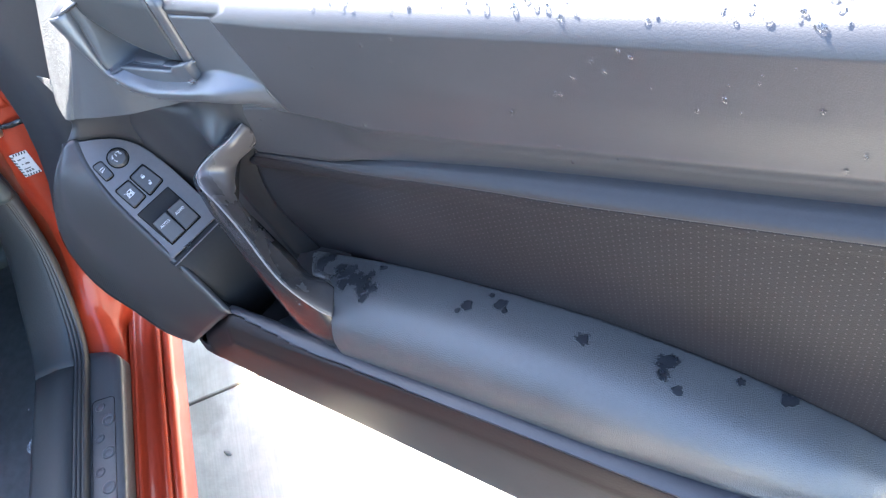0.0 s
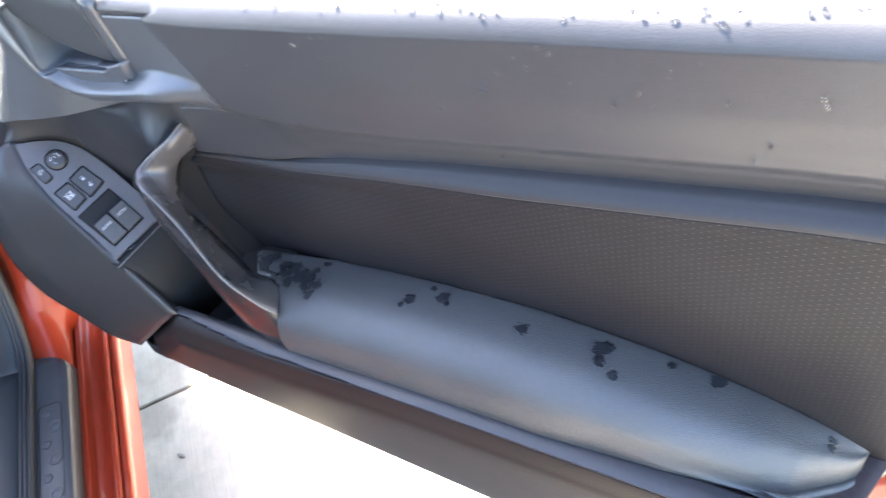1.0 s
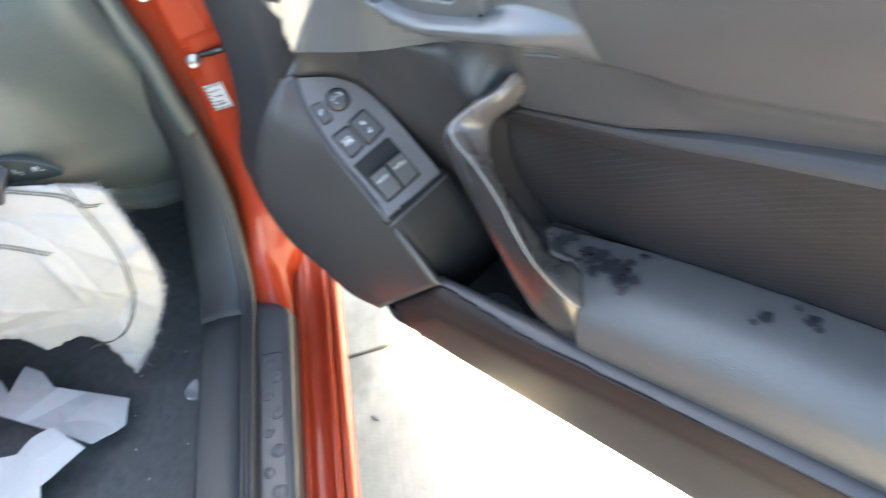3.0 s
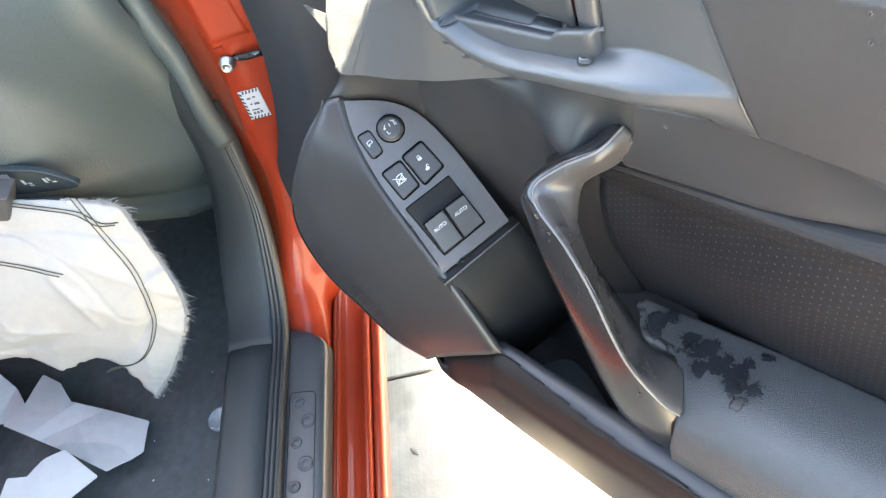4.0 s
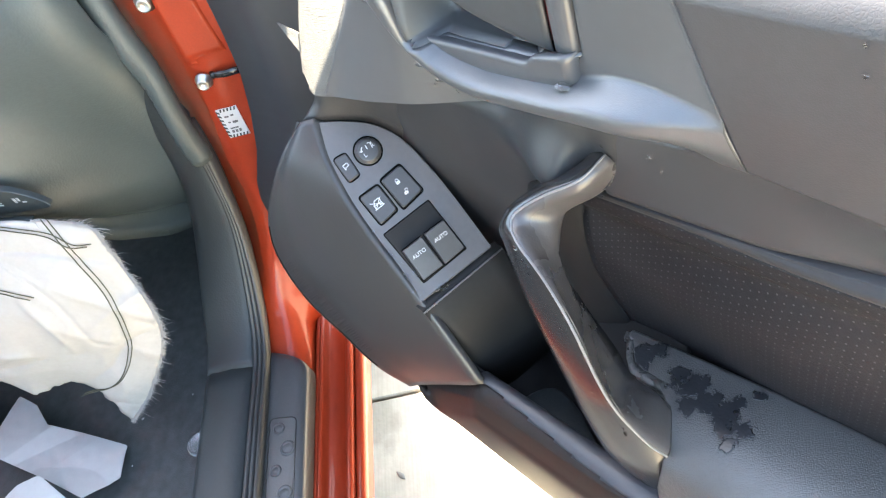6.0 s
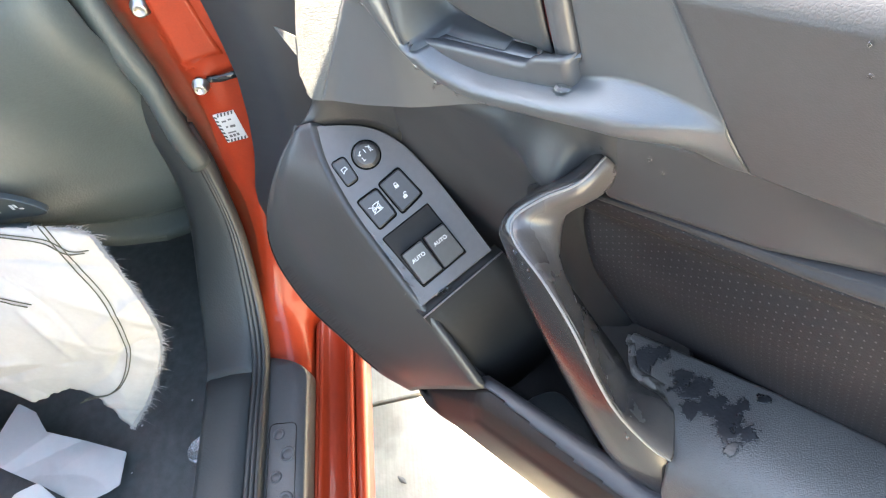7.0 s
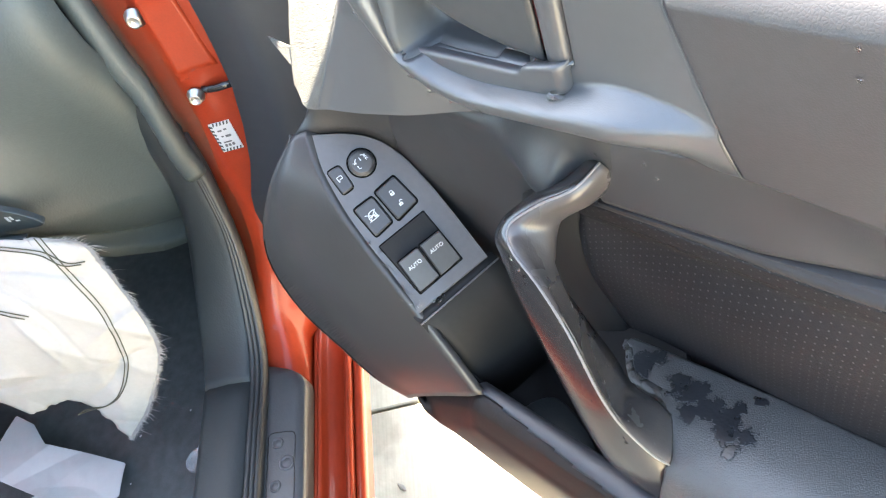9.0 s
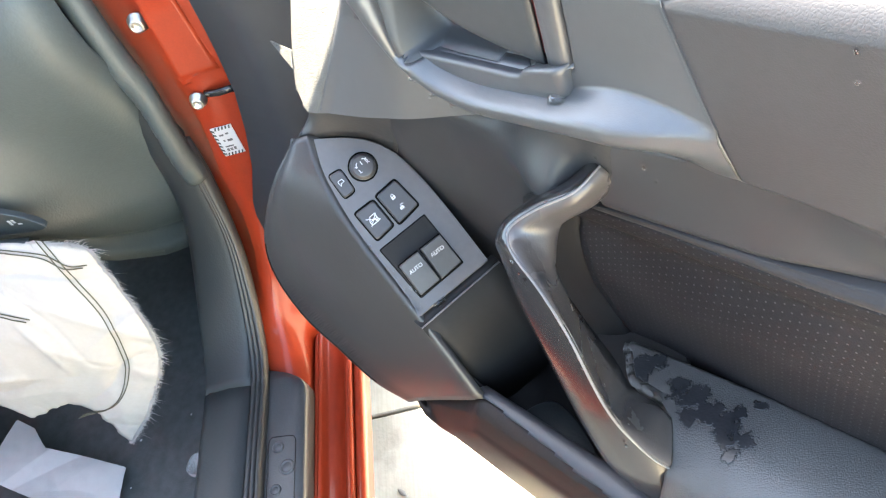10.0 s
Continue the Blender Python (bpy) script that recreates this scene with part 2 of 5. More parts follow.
def curve(points, n):
    """Catmull-Rom curve through points, n samples a span."""
    p = [np.array(q, float) for q in points]
    p = [2 * p[0] - p[1]] + p + [2 * p[-1] - p[-2]]
    out = []
    for i in range(1, len(p) - 2):
        for k in range(n):
            t = k / n
            out.append(0.5 * (2 * p[i] + (p[i + 1] - p[i - 1]) * t + (2 * p[i - 1] - 5 * p[i] + 4 * p[i + 1] - p[i + 2]) * t * t + (3 * p[i] - p[i - 1] - 3 * p[i + 1] + p[i + 2]) * t ** 3))
    out.append(p[-2])
    return out


def lerp(x, xs, ys):
    return float(np.interp(x, xs, ys))


def step(a, b, x):
    t = min(1.0, max(0.0, (x - a) / (b - a)))
    return t * t * (3 - 2 * t)


def slab(outline, normal, depth, inset=0.0):
    """A plate: an outline of points in one plane, pushed back by depth, its front edge chamfered."""
    bm = bmesh.new()
    n = Vector(normal).normalized()
    pts = [Vector(p) for p in outline]
    c = sum(pts, Vector()) / len(pts)
    front = [bm.verts.new(p + (c - p).normalized() * inset) for p in pts]
    rim = [bm.verts.new(p - n * inset) for p in pts]
    back = [bm.verts.new(p - n * depth) for p in pts]
    bm.faces.new(front)
    bm.faces.new(back[::-1])
    k = len(pts)
    for a, b in ((front, rim), (rim, back)):
        for i in range(k):
            bm.faces.new((a[i], b[i], b[(i + 1) % k], a[(i + 1) % k]))
    return bm


def tube(points, radii, sides=10):
    """Rows of a round bar along points; radii may be numbers or (width, height)."""
    rows = []
    up = Vector((0, 0, 1))
    pts = [Vector(p) for p in points]
    for i, p in enumerate(pts):
        d = (pts[min(i + 1, len(pts) - 1)] - pts[max(i - 1, 0)]).normalized()
        a = d.cross(up)
        a = a.normalized() if a.length > 1e-4 else Vector((1, 0, 0))
        b = d.cross(a).normalized()
        r = radii[i] if isinstance(radii, list) else radii
        w, h = r if isinstance(r, tuple) else (r, r)
        rows.append([p + a * w * math.cos(2 * math.pi * k / sides) + b * h * math.sin(2 * math.pi * k / sides) for k in range(sides)])
    return rows


def rounded(quad, radius, n=4):
    """A four-cornered outline with rounded corners."""
    q = [Vector(p) for p in quad]
    out = []
    for i in range(4):
        p, a, b = q[i], (q[i - 1] - q[i]).normalized(), (q[(i + 1) % 4] - q[i]).normalized()
        for k in range(n + 1):
            t = k / n
            u, v = p + a * radius, p + b * radius
            out.append((1 - t) ** 2 * u + 2 * t * (1 - t) * p + t * t * v)
    return out


# ---- ground ----
FWD, RIGHT, BASE = Vector((-0.7388, 0.6739, 0)), Vector((0.6739, 0.7388, 0)), Vector((-0.755, 0.270, 0))


def car(s, r, z):
    """A place on the car: s ahead, r to its right, z up."""
    return BASE + FWD * s + RIGHT * r + Vector((0, 0, z))


bm = bmesh.new()
bmesh.ops.create_grid(bm, x_segments=8, y_segments=8, size=400)
bmesh.ops.translate(bm, verts=bm.verts, vec=(0, 0, -0.014))
ground = tagged(part("ground", bm, JOINT_SHEET), "pale sunlit concrete driveway under the car", "ground", kind="structure")
JOINT_S = 0.276
for i in range(-2, 3):
    for j in range(-2, 3):
        s0, r0, gap, size = JOINT_S + i * 3.0, -1.4 + j * 3.0, 0.0028, 3.0
        q = [car(s0 + gap, r0 + gap, 0), car(s0 + size - gap, r0 + gap, 0), car(s0 + size - gap, r0 + size - gap, 0), car(s0 + gap, r0 + size - gap, 0)]
        part("concrete_slab", slab(rounded(q, 0.01, 2), (0, 0, 1), 0.0115, 0.003), CONCRETE, ground, smooth=False)

# ---- car door ----
car_ob = tagged(new("car"), "orange-red car with its door standing open", "car")
body = car_ob
rows = []
for x in np.linspace(-0.90, 0.30, 25):
    z0 = lerp(x, [-0.9, 0.15, 0.20, 0.30], [0.30, 0.30, 0.30, 0.47])
    rows.append([(x, 0.585, z0), (x, 0.597, z0 + 0.04), (x, 0.635, max(z0 + 0.06, 0.5)), (x, 0.655, 0.7), (x, 0.650, 0.93)])
door = sheet("door", rows, PAINT, car_ob, "open door, orange-painted skin with black inner trim", thick=0.012)


def belt(x):
    return lerp(x, [-0.75, -0.6, -0.35, -0.284, -0.16, -0.07, 0.0, 0.062, 0.25], [0.911, 0.921, 0.937, 0.943, 0.9545, 0.9635, 0.969, 0.975, 0.990])


def ledge(x):
    return lerp(x, [-0.72, -0.5, -0.435, -0.2, -0.1, 0.01, 0.08, 0.19, 0.25], [0.72, 0.742, 0.751, 0.796, 0.812, 0.828, 0.839, 0.851, 0.856])


def crease(x):
    return lerp(x, [-0.5, -0.456, -0.40, -0.342, -0.28, -0.22, -0.163, -0.112, -0.051, 0.008, 0.05, 0.10, 0.146, 0.177, 0.25], [0.574, 0.588, 0.601, 0.613, 0.621, 0.627, 0.630, 0.631, 0.626, 0.617, 0.607, 0.592, 0.572, 0.556, 0.53])


RIDGE_LINE = curve([(-0.618, 0.96), (-0.604, 0.928), (-0.589, 0.890), (-0.574, 0.862), (-0.553, 0.846), (-0.522, 0.841), (-0.487, 0.846), (-0.446, 0.853), (-0.414, 0.857), (-0.385, 0.857), (-0.358, 0.851)], 4)


def ridge_side(x, z):
    """Signed distance to the lip below the inner handle; positive on the side of the handle."""
    p, best, sign = np.array((x, z)), 1e9, 1.0
    for a, b in zip(RIDGE_LINE, RIDGE_LINE[1:]):
        d = b - a
        t = min(1.0, max(0.0, float((p - a) @ d) / float(d @ d)))
        q = p - a - d * t
        dist = math.hypot(q[0], q[1])
        if dist < best:
            best, sign = dist, 1.0 if d[0] * q[1] - d[1] * q[0] > 0 else -1.0
    return best * sign


def paddle_top(x):
    return lerp(x, [-0.575, -0.489, -0.458], [0.855, 0.864, 0.874])


def cup(x, z):
    """The recess behind the release lever, 0 to 1."""
    return step(-0.574, -0.562, x + 0.25 * (z - 0.855)) * (1 - step(-0.460, -0.452, x)) * step(0.0, 0.005, z - paddle_top(x) + 0.003) * (1 - step(0.918, 0.928, z))


def upper_face(x, z):
    """Depth of the upper pad and of the handle surround."""
    fold = lerp(x, [-0.36, -0.30, -0.2, 0.2], [0.066, 0.054, 0.046, 0.043])          # height at which the pad turns under
    pad = 0.516 + 0.004 * step(belt(x) - 0.05, ledge(x) + 0.05, z) + 0.005 * step(fold + 0.004, fold - 0.010, z - ledge(x)) + 0.012 * step(fold - 0.004, 0.004, z - ledge(x))
    seam = lerp(z, [0.833, 0.93], [-0.365, -0.401])
    on = 1 - step(seam - 0.004, seam + 0.003, x)
    if x > -0.362:
        return pad + (0.5335 - pad) * step(surround_bottom(x) + 0.004, surround_bottom(x) - 0.010, z) * (1 - step(-0.362, -0.29, x))
    d = ridge_side(x, z)
    d = math.copysign(math.hypot(d, 0.003) - 0.003, d)
    fade = 1 - step(-0.43, -0.362, x)
    plain = 0.518 + 0.010 * step(0.85, 0.80, z)
    if d > 0:
        lip = 0.500 + 0.019 * step(0.0, 0.005 + 0.022 * step(-0.55, -0.60, x) + 0.007 * step(-0.47, -0.43, x) - 0.005 * step(-0.43, -0.37, x), d)
    else:
        drop = 0.014 + 0.021 * step(-0.61, -0.53, x)
        lip = 0.500 + drop * step(0.0, 0.014 + 0.6 * drop, -d)
    y = plain + (lip - plain) * fade
    y += 0.019 * cup(x, z)
    y = pad + (y - pad) * on
    under = step(surround_bottom(x) + 0.004, surround_bottom(x) - 0.010, z) * step(-0.50, -0.47, x)
    return y + (0.5335 - y) * under


def front_turn(x):
    """The trim wraps round at its very front."""
    return 6.0 * max(0.0, -0.738 - x)


def front_edge(x, z):
    """Draw the front end in towards its lower tip."""
    xf = lerp(z, [0.765, 0.777, 0.789, 0.80, 0.82, 0.92], [-0.675, -0.687, -0.724, -0.729, -0.733, -0.735])
    return x if x > -0.65 else -0.65 + (x + 0.65) * (-0.65 - xf) / 0.10


def shoulder(x, y, z):
    """Depth at the front, where a shoulder slopes away upwards and forwards."""
    y = y - step(-0.56, -0.68, x) * max(0.0, 0.862 - z) * 0.27
    edge = -0.659 - 0.53 * (0.839 - z)
    plane = 0.511 + 0.3 * (-0.659 - x) + 0.6 * (z - 0.839)
    return y + (plane - y) * step(edge + 0.020, edge - 0.006, x)


SEAM_X = -0.735 + 0.375 / 199 * 187


def warp(x, z):
    """Let the columns near the seam run along it."""
    k = max(0.0, 1 - abs(x - SEAM_X) / 0.055)
    c = max(0.0, 1 - abs(x + 0.574) / 0.035)
    return x + k * (lerp(z, [0.833, 0.93], [-0.365, -0.401]) - SEAM_X) - 0.25 * c * (z - 0.855)


def surround_bottom(x):
    """Lower edge of the handle surround."""
    return lerp(x, [-0.75, -0.69, -0.64, -0.54, -0.46, -0.40, -0.362], [0.781, 0.782, 0.785, 0.796, 0.807, 0.823, 0.832])


def upper_bottom(x):
    return surround_bottom(x) if x < -0.49 else lerp(x, [-0.49, -0.465], [surround_bottom(-0.49), ledge(-0.465)]) if x < -0.465 else ledge(x)


rows = []
xs = [-0.750, -0.747, -0.744, -0.740] + list(np.linspace(-0.735, -0.36, 200)) + list(np.linspace(-0.355, -0.29, 14)) + list(np.linspace(-0.28, 0.245, 54))
for x in xs:
    row = []
    zb, z0 = belt(x), upper_bottom(x)
    turn = front_turn(x)
    for by, bz in ((0.64, 0.006), (0.59, 0.011), (0.555, 0.0105), (0.538, 0.0085), (0.526, 0.0045), (0.5195, -0.002)):
        row.append((x, by + turn, zb + bz))
    zs = max(surround_bottom(x) + 0.002, z0 + 0.002)
    for k in range(104):
        z = zb - 0.008 - (zb - 0.008 - zs) * k / 83 if k < 84 else zs - (zs - z0) * (k - 83) / 20
        xw = warp(x, z)
        row.append((xw, upper_face(xw, z) + 0.002 * step(zb - 0.011, zb - 0.006, z) + turn, z))
    row.append((row[-1][0], row[-1][1] + 0.012, z0 - 0.004))
    row.append((row[-1][0], row[-1][1] + 0.03, z0 - 0.006))
    rows.append([(front_edge(p[0], p[2]), shoulder(front_edge(p[0], p[2]), p[1] - turn, p[2]) + turn + max(0.0, p[1] - turn - 0.5225) * (k > -1) * (p[2] > zb - 0.004), p[2]) for p in row])
seam_line = [Vector((x, upper_face(x - 0.004, z) - 0.0002, z)) for x, z in ((lerp(z, [0.833, 0.93], [-0.365, -0.401]), z) for z in np.linspace(0.836, 0.925, 16))]
sheet("trim_seam", tube(seam_line, 0.0005, 6), RUBBER, door, closed=True)


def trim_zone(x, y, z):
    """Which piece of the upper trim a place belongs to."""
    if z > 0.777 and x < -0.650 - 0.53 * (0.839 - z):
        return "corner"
    if -0.62 < x < -0.45 and cup(x, z) > 0.25:
        return "recess"
    if -0.50 < x < -0.362 and z < surround_bottom(x) - 0.002:
        return "pad"
    return "bezel" if x < lerp(z, [0.833, 0.93], [-0.365, -0.401]) and z < belt(x) - 0.006 else "pad"


# sunlit shoulder and barb of the same trim, brightened by the paler CORNER colour
sheet("corner_trim", rows, CORNER, door, "grained corner of the trim, its sunlight put into the pale colour", thick=0.004, keep=lambda *p: trim_zone(*p) == "corner")
part("corner_barb", slab([(-0.7636, 0.5189, 0.8015), (-0.7195, 0.5113, 0.8108), (-0.7156, 0.5036, 0.8000)], (-0.3, -1.0, 0.6), 0.002, 0.0003), CORNER, door, "torn barb at the corner of the trim, sunlight put into its pale colour", smooth=False)
sheet("handle_bezel", rows, BEZEL, door, "satin black surround of the inner handle", thick=0.004, keep=lambda *p: trim_zone(*p) == "bezel")
sheet("handle_recess", rows, RECESS, door, "matt black recess behind the release lever", thick=0.003, keep=lambda *p: trim_zone(*p) == "recess")
sheet("upper_trim", rows, PAD, door, "grained dark grey soft upper door trim, wet with drops", thick=0.004, keep=lambda *p: trim_zone(*p) == "pad")

# insert panel, and the ledge along its top
def insert_left(z):
    """Where the insert begins, behind the grab handle."""
    return lerp(z, [0.50, 0.577, 0.637, 0.697, 0.725, 0.745, 0.77], [-0.455, -0.472, -0.488, -0.498, -0.492, -0.468, -0.455])


for name, mat, label, lo, hi in (("ledge_strip", LEDGE, "smooth satin ledge along the top of the insert", 0, 22), ("insert_panel", INSERT, "dark perforated leatherette insert panel", 21, 80)):
    rows = []
    for u in np.linspace(0, 1, 90):
        row = []
        x = -0.500 + 0.722 * max(0.0, u)
        zu, zc = ledge(x), crease(x)
        hollow = 0.012 * (1 - step(-0.48, -0.34, x))
        end = 0.010 * step(0.214, 0.222, x)
        w = 0.05 + 0.55 * step(-0.46, -0.30, x) + 0.40 * step(-0.34, -0.10, x)
        zu += 0.0080 * step(-0.40, -0.30, x)
        y0 = 0.5365 - 0.002 * step(-0.40, -0.30, x)
        yf = y0 - 0.0150 * w
        prof = [(0.56, zu + 0.006), (y0, zu), ((y0 + yf) / 2, zu - 0.0040 * w), (yf + 0.0022, zu - 0.0084 * w), (yf + 0.0003, zu - 0.0045 - 0.0084 * w), (yf + 0.0002, zu - 0.022), (yf + 0.001 + hollow * 0.3, zu - 0.036), (0.5225 + hollow * 0.9, (zu + zc) / 2), (0.526 + hollow, zc + 0.03), (0.531 + hollow, zc - 0.01), (0.533 + hollow, zc - 0.06), (0.531, 0.50), (0.530, 0.40)]
        for q in curve(prof, 5)[lo:hi]:
            x0 = insert_left(q[1])
            xx = x0 + (0.222 - x0) * u
            row.append((xx + 0.10 * (q[1] - 0.75) * step(0.1, 0.222, x), q[0] + end, q[1]))
        rows.append(row)
    sheet(name, rows, mat, door, label, thick=0.004)
# side wall between the insert and the grab handle
rows = [[(insert_left(z) + a, 0.538 + b, z) for a, b in ((0.002, 0.004), (0.0, -0.0005), (-0.003, -0.0025), (-0.014, -0.008), (-0.026, -0.012), (-0.04, -0.010))] for z in np.linspace(0.55, 0.752, 24)]
sheet("handle_cheek", rows, POCKET, door, "plain dark wall beside the grab handle", thick=0.003)

# recessed trim round the switches and behind the grab handle
rows = []
for x in np.linspace(-0.750, -0.351, 110):
    row = []
    for z in np.linspace(0.848, 0.42, 100):
        y = 0.532 + 0.018 * step(-0.52, -0.46, x) * step(0.77, 0.72, z) + 0.006 * step(0.80, 0.70, z) * step(-0.66, -0.6, x)
        y += 0.012 * step(-0.42, -0.40, x) * step(0.765, 0.755, z) + 0.007 * step(-0.46, -0.38, x) * step(0.755, 0.765, z)
        zp = lerp(x, [-0.75, -0.721, -0.706, -0.691, -0.672, -0.648], [0.746, 0.739, 0.731, 0.721, 0.706, 0.684])
        y -= 0.020 * step(-0.680, -0.712, x) * step(zp + 0.003, zp + 0.012, z)
        y += 0.03 * step(0.775, 0.80, z) * step(-0.5, -0.6, x)
        y += 0.04 * step(-0.525, -0.500, x) * step(ledge(x) + 0.003, ledge(x) - 0.008, z)
        band = step(-0.46, -0.41, x) * step(ledge(x) - 0.004, ledge(x) + 0.006, z)
        y += (0.552 - y) * band
        y -= 0.024 * (1 - step(-0.488, -0.468, x)) * math.exp(-((x + 0.492) / 0.034) ** 2 - ((z - 0.766) / 0.026) ** 2)      # swells out to meet the grab handle
        zt = min(z, lerp(x, [-0.62, -0.55], [0.795, 0.848]))
        row.append((max(x, -0.712 + 0.35 * (0.765 - z)) if z > 0.765 else x, y, zt))
    rows.append(row)
sheet("middle_trim", rows, BLACK, door, thick=0.004)

# collar that closes the trim above the switch plate
low_edge = curve([(-0.737, 0.484, 0.734), (-0.7235, 0.490, 0.734), (-0.7085, 0.508, 0.726), (-0.6935, 0.522, 0.716), (-0.6745, 0.530, 0.701)], 5)
high_edge = curve([(-0.712, 0.494, 0.770), (-0.697, 0.497, 0.783), (-0.680, 0.500, 0.788), (-0.658, 0.508, 0.795), (-0.63, 0.518, 0.800)], 5)
sheet("pod_collar", [[tuple(a * (1 - t) + b * t + np.array((0, 0.010, 0)) * math.sin(math.pi * t)) for a, b in zip(low_edge, high_edge)] for t in np.linspace(0, 1, 8)], BLACK, door, thick=0.003)

part("door_inner_panel", slab([(-0.76, 0.572, 0.36), (0.19, 0.572, 0.36), (0.225, 0.572, 0.80), (0.225, 0.572, 0.86), (-0.70, 0.572, 0.80)], (0, -1, 0), 0.006, 0.001), POCKET, door, smooth=False)

# armrest
def arm_width(x):
    return lerp(x, [-0.458, -0.08, 0.03, 0.09, 0.127, 0.15, 0.165, 0.173, 0.177, 0.179], [1.0, 1.0, 0.93, 0.84, 0.74, 0.54, 0.41, 0.31, 0.20, 0.05])


def arm_front(x):
    """How far the armrest reaches towards the cabin beside the grab handle."""
    return lerp(x, [-0.470, -0.455, -0.445, -0.436, -0.412, -0.397, -0.388, -0.382, -0.378], [0.530, 0.521, 0.507, 0.498, 0.495, 0.483, 0.468, 0.450, 0.42])


def arm_section(x):
    zc = crease(x)
    w = arm_width(x)
    e = step(0.08, 0.178, x)
    front = arm_front(x)
    yb, low = 0.534, lerp(x, [-0.44, -0.25, -0.1, 0.02, 0.1, 0.15, 0.178], [0.535, 0.543, 0.552, 0.563, 0.560, 0.545, 0.535])
    zt = zc + 0.006 * (1 - e) - 0.005 * step(-0.425, -0.470, x)
    low = min(low, zt - 0.022)
    prof = [(yb, zc - 0.010), (0.5305, zc), (0.524, zc + 0.003), (0.50, zt), (0.480, zt), (0.465, zt - 0.0045), (0.4505, zt - 0.015), (0.4425, zt - 0.030), (0.4385, min((zt + low) / 2 - 0.012, max(zt - 0.036, low + 0.010))), (0.441, low + 0.004), (0.452, low - 0.006), (yb, low - 0.02)]
    return [(x, max(front, yb - (yb - q[0]) * w), q[1]) for q in curve(prof, 5)]


def arm_top(x, y):
    sec = [p for p in arm_section(x)[:36]][::-1]
    return lerp(y, [p[1] for p in sec], [p[2] for p in sec])


rows = [arm_section(x) for x in list(np.linspace(-0.460, -0.375, 46)) + list(np.linspace(-0.37, 0.11, 60)) + list(np.linspace(0.12, 0.179, 24))]
rows = [[(p[0] - 0.004, p[1] + 0.003, p[2] - 0.030) for p in rows[0]]] + rows
part("handle_base", slab([(-0.450, 0.474, 0.582), (-0.386, 0.452, 0.592), (-0.384, 0.500, 0.594), (-0.420, 0.545, 0.586), (-0.500, 0.545, 0.572), (-0.490, 0.505, 0.574)], (-0.05, 0, 1), 0.06, 0.003), POCKET, door, "dark plastic base of the grab handle", smooth=False)
sheet("armrest", rows, LEATHER, door, "padded blue-grey leatherette armrest with wet patches", thick=0.004)

# lower trim with its ledge
def low_ledge(x):
    return lerp(x, [-0.70, -0.56, -0.45, -0.2, 0.0, 0.1, 0.2], [0.535, 0.537, 0.541, 0.561, 0.568, 0.570, 0.573])


rows = []
for x in np.linspace(-0.685, 0.172, 90):
    zl = low_ledge(x)
    back = 0.447
    if x < -0.56:
        zl = lerp(x, [-0.685, -0.556], [0.424, zl])
    k = 1 - step(-0.56, -0.32, x)                      # beside the pocket the ledge is a narrow rim
    zb = lerp(x, [-0.686, -0.665, -0.62, -0.5, -0.4, -0.26, 0.0, 0.2], [0.423, 0.398, 0.387, 0.380, 0.376, 0.367, 0.352, 0.34])
    prof = [(back, zl - 0.03), (back, zl - 0.004), (back - 0.004, zl), (0.435, zl + 0.0005 - 0.003 * k), (0.4280, zl - 0.0006 - 0.009 * k), (0.4248, zl - 0.0034 - 0.013 * k), (0.4200, max(zl - 0.022 - 0.010 * k, zb + 0.034)), (0.4165, max(zl - 0.050, zb + 0.028)), (0.419, zb + 0.022), (0.4235, zb + 0.006), (0.428, zb - 0.002), (0.44, zb - 0.006), (0.52, zb - 0.008)]
    rows.append([(x + 0.10 * (q[1] - 0.55) * step(0.12, 0.19, x), q[0] + 0.012 * step(-0.655, -0.685, x), q[1]) for q in curve(prof, 4)])
foot = []
for x in np.linspace(-0.08, 0.188, 30):
    zl = low_ledge(x)
    foot.append([(x + 0.33 * (yy - 0.505) * step(0.12, 0.188, x), yy, zl + h) for yy, h in curve([(0.444, -0.006), (0.449, -0.004), (0.462, -0.016), (0.490, -0.026), (0.515, -0.030), (0.534, -0.028)], 4)])
sheet("insert_foot", foot, INSERT_PLAIN, door, "plain leatherette foot of the insert below the armrest", thick=0.003)

def on_low_ledge(x, y, z):
    """Whether a place belongs to the ledge rather than to the face below it."""
    return z > 0.425 and y > lerp(x, [-0.55, -0.42, -0.25], [0.4395, 0.4300, 0.4266])


sheet("lower_ledge", rows, LOW_LEDGE, door, "smooth ledge on top of the lower trim, sky sheen in its blue-grey colour", thick=0.004, keep=on_low_ledge)
sheet("lower_trim", rows, LOWER, door, "brownish black hard plastic lower door trim with a ledge", thick=0.004, keep=lambda *p: not on_low_ledge(*p))

# door pocket between the switch pod and the grab handle
rows = []
for t, dz in ((0.0, 0.0), (0.05, -0.03), (0.14, -0.062), (0.5, -0.072), (1.0, -0.075)):
    loop = [(-0.596, 0.4475, 0.575), (-0.568, 0.4475, 0.536), (-0.50, 0.4475, 0.537), (-0.455, 0.4475, 0.538), (-0.438, 0.454, 0.536), (-0.434, 0.49, 0.530), (-0.445, 0.540, 0.485), (-0.52, 0.540, 0.49), (-0.590, 0.530, 0.54), (-0.596, 0.49, 0.575)]
    c = np.array((-0.50, 0.492, 0.44))
    rows.append([tuple(np.array(p) * (1 - t) + c * t + np.array((0, 0, dz * (1 - t)))) for p in curve(loop + loop[:1], 4)[:-1]])
bm = bmesh.new()
vs = [[bm.verts.new(p) for p in row] for row in rows]
